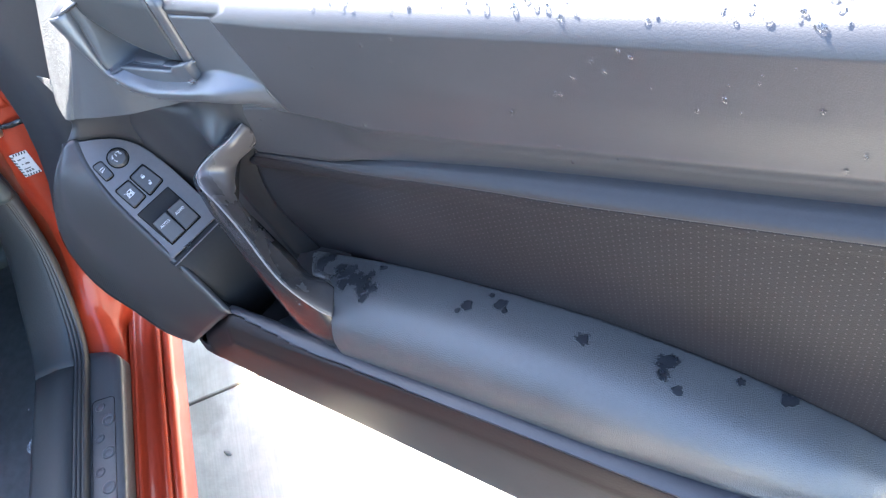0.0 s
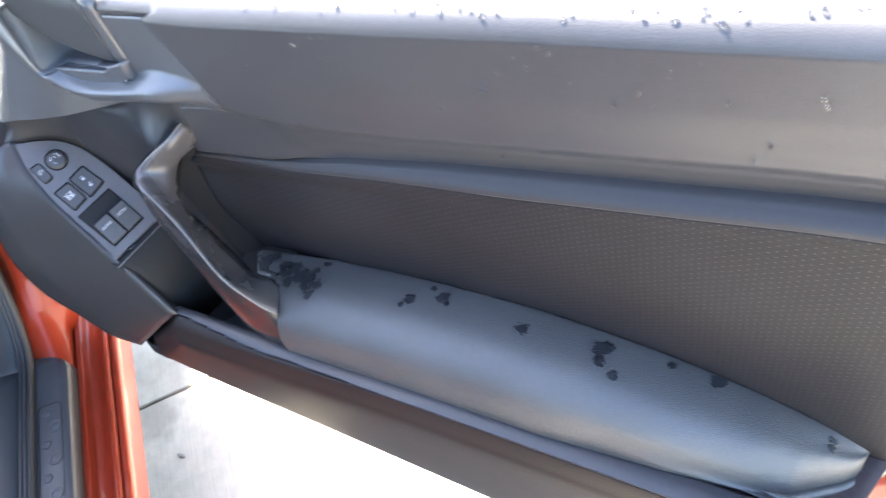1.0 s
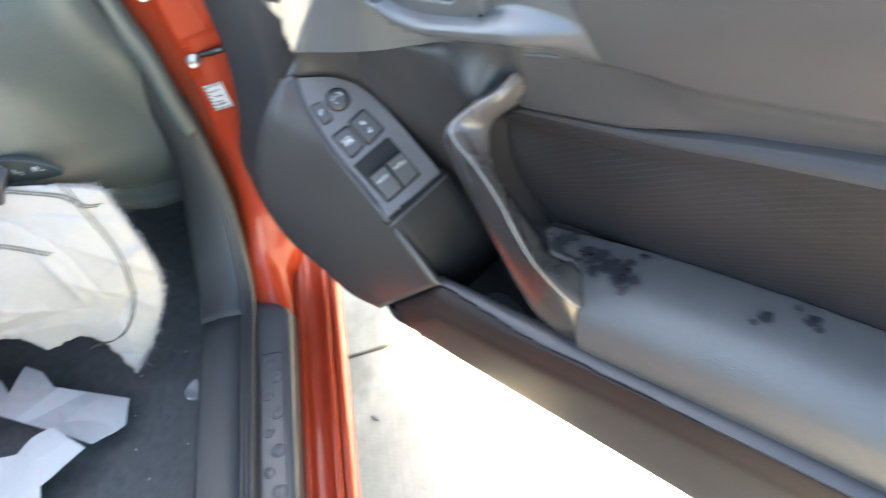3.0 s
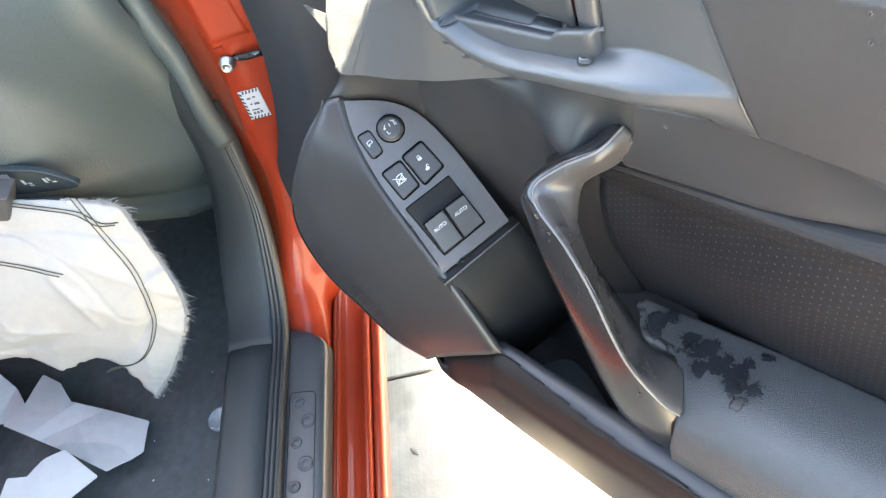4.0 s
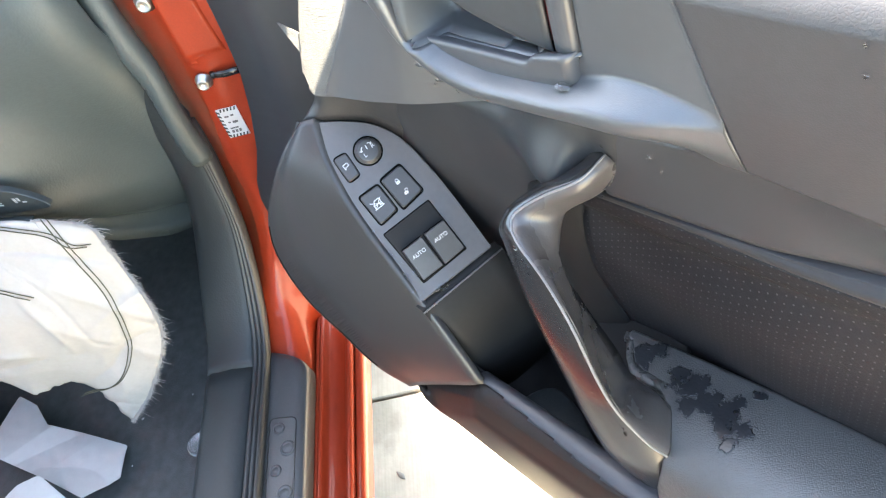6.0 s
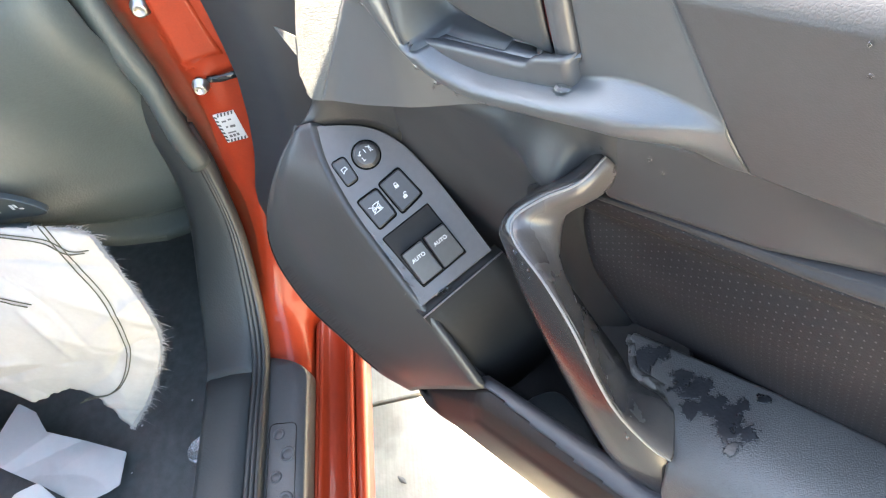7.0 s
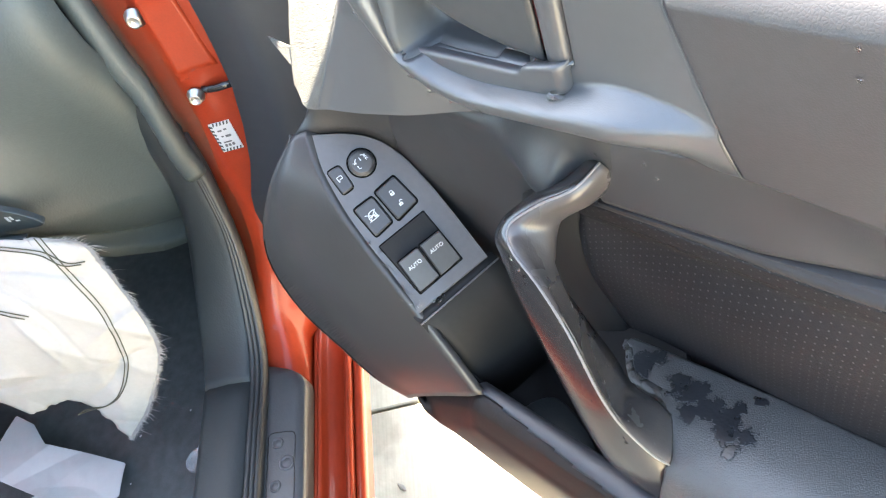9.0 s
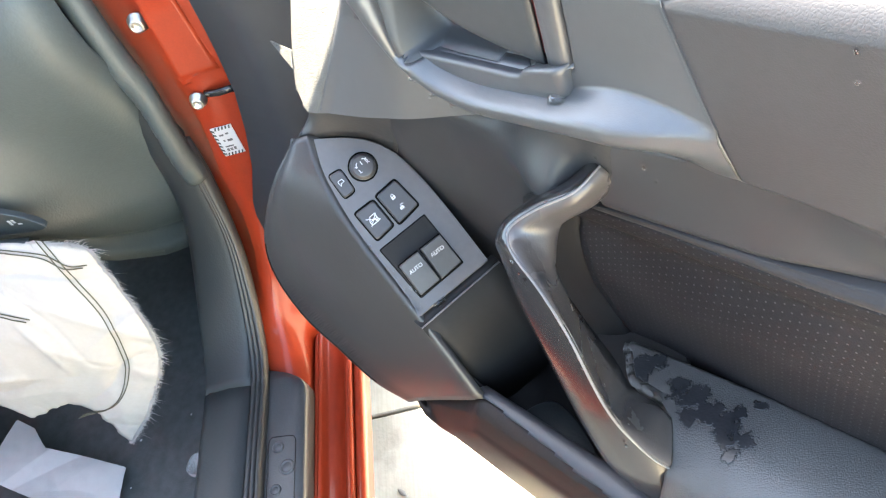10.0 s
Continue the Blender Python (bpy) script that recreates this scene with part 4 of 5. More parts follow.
for k, (s, r, rad) in enumerate([(0.0726, -0.0330, 0.0068), (0.0451, -0.0205, 0.0088), (0.0191, -0.0345, 0.0068), (-0.0098, -0.0215, 0.0088), (-0.036, -0.0345, 0.0068), (-0.065, -0.0215, 0.0088), (-0.092, -0.0345, 0.0068), (-0.120, -0.0215, 0.0088)]):
    ring = [(rad * 1.12, -0.001), (rad * 1.10, 0.0006), (rad * 0.95, 0.0016), (rad * 0.80, 0.0014), (rad * 0.72, 0.0002), (rad * 0.62, 0.0002), (rad * 0.5, 0.0007), (1e-5, 0.0008)]
    rows = [[car(s + q * math.cos(k * math.pi / 10), r + q * math.sin(k * math.pi / 10), 0.3432 + h) for k in range(20)] for q, h in ring]
    sheet("plug", rows, SCUFF, scuff, closed=True)
groove = rounded([car(-1.2, -0.0455, 0.3433), car(0.088, -0.0455, 0.3433), car(0.084, -0.0105, 0.3430), car(-1.2, -0.0105, 0.3430)], 0.008, 5)
sheet("scuff_groove", tube(groove, 0.0006, 5), GLOSS, scuff, "engraved line round the plugs", closed=True)
# rubber seal, running along the sill and up the pillar
seal_path = [car(s, -0.062, 0.350) for s in np.linspace(-1.3, 0.16, 20)] + [car(0.205, -0.059, 0.368), car(0.25, -0.048, 0.42), car(0.285, -0.036, 0.48), car(0.305, -0.030, 0.54), car(0.315, -0.025, 0.60), car(0.32, -0.022, 0.70), car(0.33, -0.022, 0.82), car(0.38, -0.03, 1.05)]
for off, w, lift in ((0.0105, 0.0040, 0.000), (0.0045, 0.0040, 0.0010), (-0.002, 0.0045, 0.0010)):
    ridge = [Vector(p) + RIGHT * off * (1 - 0.55 * step(0.36, 0.52, p[2])) + Vector((0, 0, lift)) for p in curve(seal_path, 3) if p[2] < 0.66]
    sheet("seal_ridge" if off != -0.002 else "door_seal", tube(ridge, (w, 0.009), 10), RUBBER, body, "black ribbed rubber door seal", closed=True)
strip = curve([car(0.312, -0.031, 0.580), car(0.308, -0.027, 0.63), car(0.31, -0.020, 0.70), car(0.32, -0.024, 0.80), car(0.37, -0.03, 1.05)], 6)
sheet("pillar_strip", tube(strip, [(0.0145, 0.013)] * len(strip), 14), DASH, body, "smooth grey trim strip beside the pillar", closed=True)
inner = [(-0.066, 0.347), (-0.070, 0.3565), (-0.095, 0.3615), (-0.124, 0.3605), (-0.132, 0.357), (-0.138, 0.33), (-0.150, 0.25)]
sheet("inner_sill_trim", along(inner, -1.3, 0.19, 30), INNER, body, "dark grey inner sill trim", thick=0.003)

# hinge pillar
PILLAR = [(0.13, -0.052, -0.050, 0.322), (0.175, -0.050, -0.048, 0.334), (0.215, -0.044, -0.040, 0.360), (0.245, -0.034, -0.030, 0.400), (0.278, -0.024, -0.019, 0.450), (0.295, -0.012, -0.004, 0.520), (0.30, -0.005, 0.004, 0.590), (0.30, 0.003, 0.032, 0.700), (0.30, 0.008, 0.042, 0.790), (0.34, 0.0, 0.045, 1.10)]
rows = []
for s, ri, rm, z in curve(PILLAR, 5):
    low = step(0.47, 0.38, z)                          # runs out into the sill
    sec = [(s + 0.07, ri - 0.055, z), (s + 0.05, ri - 0.022, z), (s + 0.030, ri + 0.004, z), (s, rm, z), (s - 0.002, rm + 0.02, z), (s, rm + 0.06, z), (s + 0.02, rm + 0.10, z - 0.01)]
    flat = [(s + 0.02, -0.10, z), (s + 0.01, -0.07, z), (s + 0.004, ri, z), (s, -0.030, z - 0.002), (s, -0.018, z - 0.006), (s, -0.006, 0.314 + 0.3 * (z - 0.322)), (s, -0.002, 0.300)]
    rows.append([car(*(np.array(a) * (1 - low) + np.array(b) * low)) for a, b in zip(sec, flat)])
sheet("hinge_pillar", rows, PAINT, body, "orange-red painted hinge pillar", thick=0.003)
for s, r, z, rad in ((0.297, 0.0355, 0.689, 0.0072), (0.305, 0.027, 0.785, 0.0080)):
    ring = [(rad * 1.3, 0.0), (rad * 1.3, 0.002), (rad * 0.95, 0.003), (rad * 0.9, 0.009), (rad * 0.6, 0.010), (rad * 0.55, 0.007), (1e-5, 0.007)]
    rows = [[car(s - h, r + q * math.cos(k * math.pi / 10), z + q * math.sin(k * math.pi / 10)) for k in range(20)] for q, h in ring]
    sheet("hinge_bolt", rows, METAL, body, "bright zinc bolt on the pillar", closed=True)
def sticker_at(u, v, d=0.0):
    """A place on the label: u across, v up, both 0 to 1."""
    return car(0.2978 - d, 0.0215 + 0.0035 * v + 0.024 * u, 0.607 + 0.041 * v - 0.001 * u)


sticker = part("warning_sticker", slab([sticker_at(0, 1), sticker_at(1, 1), sticker_at(1, 0), sticker_at(0, 0)], -FWD, 0.0012, 0.0002), LABEL, body, "small white label with hatched border", smooth=False)
for k in range(7):
    v = 0.03 + k * 0.135
    part("border_bar", slab([sticker_at(-0.02, v + 0.06, 0.0004), sticker_at(0.13, v, 0.0004), sticker_at(0.13, v + 0.065, 0.0004), sticker_at(-0.02, v + 0.125, 0.0004)], -FWD, 0.0005, 0.0001), DARKPRINT, sticker, smooth=False)
for k in range(5):
    for v in (0.0, 0.9):
        u = 0.16 + k * 0.165
        part("border_bar", slab([sticker_at(u, v, 0.0004), sticker_at(u + 0.08, v, 0.0004), sticker_at(u + 0.13, v + 0.1, 0.0004), sticker_at(u + 0.05, v + 0.1, 0.0004)], -FWD, 0.0005, 0.0001), DARKPRINT, sticker, smooth=False)
for u, v, w, h in ((0.25, 0.70, 0.2, 0.05), (0.55, 0.72, 0.15, 0.05), (0.30, 0.50, 0.1, 0.05), (0.50, 0.48, 0.25, 0.07), (0.25, 0.30, 0.4, 0.04), (0.25, 0.16, 0.12, 0.09), (0.42, 0.16, 0.12, 0.09), (0.60, 0.17, 0.12, 0.09)):
    part("print_bar", slab([sticker_at(u, v, 0.0004), sticker_at(u + w, v, 0.0004), sticker_at(u + w, v + h, 0.0004), sticker_at(u, v + h, 0.0004)], -FWD, 0.0005, 0.0001), PLATE, sticker, smooth=False)
# check strap arm beside the lower bolt
arm = tube([car(0.297, 0.046, 0.6925), car(0.294, 0.052, 0.693), car(0.290, 0.062, 0.694), car(0.29, 0.085, 0.694)], (0.0025, 0.0042), 10)
sheet("check_arm", arm, GLOSS, body, "dark metal arm beside the bolt", closed=True)
# pressed step across the pillar, and a raised panel above it
rows = [[car(0.2985 - 0.0035 * step(0.712, 0.722, z) + 0.0006, r, z) for r in np.linspace(0.029 + 0.11 * (z - 0.71), 0.075, 8)] for z in list(np.linspace(0.708, 0.726, 8)) + [0.76, 0.80, 0.85]]
sheet("pillar_panel", rows, PAINT, body, thick=0.003, front=(0.7, -0.7, 0.2))

# dashboard, kick panel, floor
def dash_low(r):
    """Where the lower edge of the dashboard runs: s and z."""
    return lerp(r, [-0.3, -0.19, -0.1415, -0.10, -0.03], [0.226, 0.234, 0.276, 0.292, 0.30]), lerp(r, [-0.6, -0.30, -0.2475, -0.19, -0.1415, -0.10, -0.03], [0.68, 0.655, 0.640, 0.622, 0.588, 0.575, 0.555])


rows = []
for r in np.linspace(-1.3, -0.062, 60):
    s, z = dash_low(r)
    k = step(-0.235, -0.16, r)                          # towards the sill the face runs on down into the footwell
    rows.append([car(1.0, r, z + 0.10), car(s + 0.05 + 0.10 * k, r, z + 0.002 - 0.16 * k), car(s + 0.012 + 0.105 * k, r, z - 0.002 - 0.14 * k), car(s + 0.075 * k, r, z + 0.004 - 0.09 * k), car(s - 0.002 + 0.048 * k, r, z + 0.012 - 0.045 * k), car(s + 0.004 + 0.034 * k, r, z + 0.02 - 0.01 * k), car(s + 0.004 + 0.022 * k, r, z + 0.06), car(0.275 - 0.02 * (r < -0.2), r, 0.78), car(0.30, r, 0.88), car(0.40, r, 0.93), car(0.95, r, 0.79)])
s, z = dash_low(-0.062)
rows.append([p + (RIGHT * 0.036 + FWD * 0.02 if p[2] > 0.62 else RIGHT * 0.002) for p in rows[-1]])
sheet("dashboard", [curve(row, 3) for row in rows], DASH, body, "grey plastic lower dashboard", thick=0.005)
rim = [car(dash_low(r)[0] - 0.003, r, dash_low(r)[1] + 0.006) for r in np.linspace(-0.6, -0.195, 40)]
sheet("dash_lip", tube(rim, [(0.0045, 0.0055 * (1 - 0.8 * step(0.75, 1.0, k / 39))) for k in range(40)], 10), DASH, body, "pale rounded lip of the dashboard", closed=True)


def panel_at(r, z, d=0.0):
    return car(0.2285 - d, r, z)


switch_panel = part("dash_switch_panel", slab([panel_at(*p) for p in curve([(-0.42, 0.705), (-0.30, 0.712), (-0.216, 0.686), (-0.186, 0.670), (-0.165, 0.644), (-0.178, 0.640), (-0.24, 0.654), (-0.30, 0.668), (-0.42, 0.690)], 4)], -FWD, 0.008, 0.001), DASH_DARK, body, "dark grey switch panel set in the dashboard", smooth=False)
for q, w, h in (((-0.236, 0.678), 0.012, 0.008), ((-0.1945, 0.6575), 0.0025, 0.007), ((-0.1905, 0.6590), 0.0025, 0.005), ((-0.1870, 0.6555), 0.004, 0.0016), ((-0.2170, 0.6630), 0.0025, 0.007), ((-0.2125, 0.6625), 0.004, 0.0016), ((-0.2125, 0.6590), 0.004, 0.0016)):
    part("icon_bar", slab([panel_at(q[0], q[1], 0.0006), panel_at(q[0] + w, q[1] - w * 0.3, 0.0006), panel_at(q[0] + w, q[1] + h - w * 0.3, 0.0006), panel_at(q[0], q[1] + h, 0.0006)], -FWD, 0.001, 0.0001), PLATE_MARK, switch_panel, smooth=False)
rows = []
for p in curve(seal_path[19:], 4):
    k = step(0.36, 0.56, p[2])
    q = Vector(p)
    low = 1 - k
    sec = [(-0.002, 0, -0.006 * low), (-0.008, -0.006 * k, 0.0062 * low), (-0.032, -0.002 * k, 0.0112 * low), (-0.050 - 0.011 * low, 0.014 * k, 0.0102 * low), (-0.062 - 0.008 * low, 0.045 * k, 0.006 * low), (-0.070 - 0.006 * low, 0.11 * k, -0.02 * low), (-0.078 - 0.010 * low, 0.5 * k, -0.10 * low)]
    rows.append([q + RIGHT * a + FWD * b + Vector((0, 0, c)) for a, b, c in curve(sec, 3)])
sheet("kick_panel", rows, INNER, body, "dark kick panel beside the footwell", thick=0.004)
rows = [[car(s, r, 0.235 + 0.006 * noise.noise(Vector((s * 9, r * 9, 0))) + 0.25 * step(0.55, 1.0, s)) for r in np.linspace(-1.3, -0.135, 30)] for s in np.linspace(-1.3, 1.0, 50)]
sheet("footwell_carpet", rows, CARPET, body, "black footwell carpet", thick=0.01)
part("footwell_side", slab([car(0.14, -0.128, 0.22), car(1.0, -0.128, 0.22), car(1.0, -0.128, 0.60), car(0.45, -0.128, 0.40), car(0.26, -0.128, 0.36), car(0.14, -0.128, 0.335)], -RIGHT, 0.02, 0.001), CARPET, body, smooth=False)
part("firewall", slab([car(1.0, -1.4, 0.2), car(1.0, 0.0, 0.2), car(1.0, 0.0, 0.78), car(1.0, -1.4, 0.78)], -FWD, 0.02, 0.002), CARPET, body, smooth=False)

# unseen far side and back of the cabin, added to block reflected sunlit ground
part("unseen_far_door", slab([car(-1.3, -1.36, 0.2), car(1.0, -1.36, 0.2), car(1.0, -1.36, 0.95), car(-1.3, -1.36, 0.95)], RIGHT, 0.05, 0.004), CARPET, body, smooth=False)
part("unseen_cabin_back", slab([car(-1.3, -1.36, 0.2), car(-1.3, -0.10, 0.2), car(-1.3, -0.10, 1.05), car(-1.3, -1.36, 1.05)], FWD, 0.05, 0.004), CARPET, body, smooth=False)

# unseen roof and windscreen frame, added above the doorway to cut sky light
rows = [[car(s_, r, z - 0.03 * step(-0.35, -0.13, r)) for r in np.linspace(-1.25, -0.13, 12)] for s_, z in curve([(0.02, 1.20), (-0.10, 1.235), (-0.4, 1.26), (-0.8, 1.255), (-1.2, 1.22)], 4)]
sheet("roof", rows, PAINT, body, "orange-red painted roof, unseen, added to cut sky light", thick=0.03, front=(0, 0, 1))
sheet("unseen_windscreen_pillar", tube(curve([car(0.46, -0.10, 0.96), car(0.25, -0.11, 1.07), car(0.02, -0.13, 1.18)], 5), 0.03, 10), PAINT, body, closed=True)

ring = [[car(0.268 - 0.006 * math.sin(b), -0.273 + (0.083 + 0.006 * math.cos(b)) * math.cos(a), 0.8205 + (0.083 + 0.006 * math.cos(b)) * math.sin(a)) for b in np.linspace(0, 2 * math.pi, 11)[:-1]] for a in np.linspace(0, 2 * math.pi, 49)]
sheet("vent_ring", ring, DASH, body, "round rim of the dash vent", closed=True)
part("column_cover", slab([car(0.186, -0.2085, 0.684), car(0.186, -0.2300, 0.655), car(0.186, -0.2922, 0.675), car(0.186, -0.45, 0.73), car(0.186, -0.45, 0.76), car(0.186, -0.2686, 0.703)], -FWD, 0.03, 0.002), BUTTON, body, "dark lower edge of the column cover", smooth=False)

# ---- airbag ----
def cloth_sheet(name, outline, plane, mat, label, category, thick, puff, n=34, wrinkle=0.006, freq=14.0, seed=0.0, ragged=0.0, folds=0.0):
    """A crumpled cloth or paper filling an outline (u, v); plane(u, v, w) gives the place, w towards the viewer. Returns it and a function that gives places on it."""
    ol = [np.array(p) for p in outline]
    if ragged:
        fine = []
        for i in range(len(ol)):
            a, b = ol[i - 1], ol[i]
            k = max(1, int(np.linalg.norm(b - a) / 0.006))
            for q in range(k):
                p = a + (b - a) * q / k
                fine.append(p + ragged * np.array((noise.noise(Vector((p[0] * 90, p[1] * 90, seed))), noise.noise(Vector((p[0] * 90, p[1] * 90, seed + 5))))))
        ol = fine
    A, B = np.array([ol[i - 1] for i in range(len(ol))]), np.array(ol)
    D = B - A
    L2 = np.maximum(1e-12, (D * D).sum(1))
    u0, v0 = B.min(0)
    u1, v1 = B.max(0)
    size = max(u1 - u0, v1 - v0)

    def inside(u, v):
        cross = ((A[:, 1] > v) != (B[:, 1] > v))
        x = D[:, 0] * (v - A[:, 1]) / np.where(np.abs(D[:, 1]) < 1e-12, 1e-12, D[:, 1]) + A[:, 0]
        return int((cross & (u < x)).sum()) % 2 == 1

    def nearest(u, v):
        p = np.array((u, v))
        t = np.clip(((p - A) * D).sum(1) / L2, 0, 1)
        q = A + D * t[:, None]
        d = np.linalg.norm(q - p, axis=1)
        k = int(d.argmin())
        return float(d[k]), q[k]

    fold_rng = random.Random(int(seed * 10) + 5)
    creases = []
    for _ in range(46):
        a = fold_rng.uniform(0, math.pi)
        creases.append((fold_rng.uniform(u0, u1), fold_rng.uniform(v0, v1), math.cos(a), math.sin(a), fold_rng.uniform(0.03, 0.13), fold_rng.choice((-1, 1)) * fold_rng.uniform(0.003, 0.009), fold_rng.uniform(0.004, 0.016)))
    fine_planes = [[(fold_rng.uniform(-0.5, 0.5), fold_rng.uniform(-0.5, 0.5), fold_rng.uniform(u0, u1), fold_rng.uniform(v0, v1)) for _ in range(16)] for _ in range(4)]
    planes = [[(fold_rng.uniform(-0.45, 0.45), fold_rng.uniform(-0.45, 0.45), fold_rng.uniform(u0, u1), fold_rng.uniform(v0, v1)) for _ in range(6)] for _ in range(4)]

    def facets(u, v, groups=planes):
        """Flat facets between sharp creases."""
        a, b, c, d = [max(p * (u - x) + q * (v - y) for p, q, x, y in group) for group in groups]
        return a - b + 0.6 * (c - d)

    tests = [facets(u, v) for u in np.linspace(u0, u1, 24) for v in np.linspace(v0, v1, 24) if inside(u, v)]
    low, span = min(tests), max(1e-6, max(tests) - min(tests))

    fine_low = min(facets(u, v, fine_planes) for u in np.linspace(u0, u1, 24) for v in np.linspace(v0, v1, 24) if inside(u, v))

    def height(u, v):
        fold = folds * (facets(u, v) - low) / span
        if thick < 0.001:                              # stiff paper
            c = Vector((u * 0.8 + v * 0.6, (v * 0.8 - u * 0.6) * 0.55, 0)) * 13 + Vector((seed, 0, seed))
            e = Vector((u * 0.45, v, 0)) * 19 + Vector((0, seed, 2))
            return 0.001 + fold + 0.16 * (facets(u, v, fine_planes) - fine_low) + 0.006 * abs(noise.noise(c)) + 0.0008 * noise.noise(Vector((u * 60, v * 60, seed)))
        d, _ = nearest(u, v)
        w = puff * (1 - math.exp(-d / (0.12 * size))) + fold - 0.5 * folds
        c = Vector((u * freq, v * freq, seed))
        c = c + 0.5 * Vector((noise.noise(c * 0.6 + Vector((7, 1, 2))), noise.noise(c * 0.6 + Vector((1, 9, 4))), 0))
        w += wrinkle * 14.0 * facets(u + 0.010 * noise.noise(c * 1.5), v + 0.010 * noise.noise(c * 1.5 + Vector((4, 4, 4))), fine_planes)
        pu, pv = u + 0.012 * noise.noise(c * 1.2 + Vector((9, 1, 0))), v + 0.012 * noise.noise(c * 1.2 + Vector((2, 6, 0)))
        for cu, cv, du, dv, half, amp, wide in creases:
            along_c = (pu - cu) * du + (pv - cv) * dv
            if abs(along_c) < half:
                off = (pu - cu) * dv - (pv - cv) * du
                w += amp * (1 - (along_c / half) ** 2) * math.exp(-abs(off) / (wide * (1.8 if off > 0 else 0.7)))
        w -= wrinkle * 1.2 * (0.06 - min(0.06, abs(noise.noise(c * 0.8 + Vector((3, 3, 3)))))) * 5
        w += wrinkle * 0.12 * noise.noise(c * 6.0)
        return w

    def place(u, v, lift=0.0):
        return plane(u, v, height(u, v) + lift)

    bm = bmesh.new()
    grid, verts = {}, {}
    step_u, step_v = (u1 - u0) / n, (v1 - v0) / n
    for i in range(n + 1):
        for j in range(n + 1):
            u, v = u0 + i * step_u, v0 + j * step_v
            if inside(u, v):
                grid[i, j] = (u, v)
    for (i, j), (u, v) in grid.items():
        if any((i + a, j + b) not in grid for a in (-1, 0, 1) for b in (-1, 0, 1)):
            u, v = nearest(u, v)[1]
        verts[i, j] = bm.verts.new(place(u, v))
    for (i, j) in grid:
        q = [(i, j), (i + 1, j), (i + 1, j + 1), (i, j + 1)]
        if all(k in verts for k in q):
            bm.faces.new([verts[k] for k in q])
    ob = part(name, bm, mat, smooth=thick > 0.001)
    mod = ob.modifiers.new("thickness", "SOLIDIFY")
    mod.thickness, mod.offset = thick, 0
    return tagged(ob, label, category), place


def bag_plane(r, z, w):
    s = lerp(z, [0.28, 0.45, 0.75], [0.135, 0.17, 0.205])
    return car(s, r, z) + (-FWD * 0.7 + RIGHT * 0.5 + Vector((0, 0, 0.5))) * w


BAG = [(-0.62, 0.74), (-0.33, 0.69), (-0.225, 0.675), (-0.165, 0.655), (-0.118, 0.632), (-0.115, 0.60), (-0.118, 0.54), (-0.125, 0.49), (-0.145, 0.437), (-0.205, 0.366), (-0.258, 0.322), (-0.268, 0.395), (-0.29, 0.415), (-0.345, 0.408), (-0.37, 0.445), (-0.46, 0.47), (-0.62, 0.48)]
airbag, on_bag = cloth_sheet("airbag", BAG, bag_plane, CLOTH, "deflated torn white airbag hanging over the footwell", "airbag", 0.002, 0.035, n=170, wrinkle=0.009, freq=11.0, ragged=0.004, folds=0.050)
SEAMS = ([(-0.1524, 0.6565), (-0.1526, 0.6038), (-0.1535, 0.5392), (-0.1718, 0.4731), (-0.1872, 0.4424), (-0.2136, 0.4118), (-0.2484, 0.392), (-0.2855, 0.3924)], [(-0.30, 0.715), (-0.2154, 0.6666), (-0.1873, 0.6514), (-0.1614, 0.6351), (-0.1479, 0.6144), (-0.1299, 0.6082)], [(-0.36, 0.65), (-0.2725, 0.5959), (-0.2302, 0.5639)])
for k, line in enumerate(SEAMS):
    for off in (0.0, 0.006):
        pts = [on_bag(p[0] - off, p[1] - off * 0.3, 0.0028) for p in curve(line, 10)]
        sheet("stitching", tube(pts, 0.0007, 5), THREAD, airbag, "double row of dark stitching", closed=True)
rng = random.Random(4)
bm = bmesh.new()
EDGE = curve([(-0.165, 0.655), (-0.118, 0.632), (-0.115, 0.60), (-0.118, 0.54), (-0.125, 0.49), (-0.145, 0.437), (-0.205, 0.366), (-0.258, 0.322)], 40)
for k in range(2400):
    p = EDGE[rng.randrange(len(EDGE))]
    a = on_bag(p[0] - 0.004, p[1] + 0.002)
    ln = rng.uniform(0.002, 0.009) * (2.6 if rng.random() < 0.05 else 1)
    d = (RIGHT * rng.uniform(0.3, 1.0) + Vector((0, 0, rng.uniform(-0.8, 0.3))) - FWD * rng.uniform(-0.3, 0.6)).normalized() * ln
    side = d.cross(Vector((0.3, 0.2, 1))).normalized() * 0.00028
    bend = Vector((0, 0, -ln * 0.25))
    v = [bm.verts.new(q) for q in (a - side, a + side, a + d * 0.5 + side, a + d * 0.5 - side, a + d + bend)]
    bm.faces.new((v[0], v[1], v[2], v[3]))
    bm.faces.new((v[3], v[2], v[4]))
tagged(part("frayed_fibre", bm, CLOTH, airbag, "frayed white threads along the torn edge", smooth=False), kind="stuff")

# ---- paper on the floor ----
def floor_plane(s, r, w):
    return car(s, r, 0.252 + max(0, w))


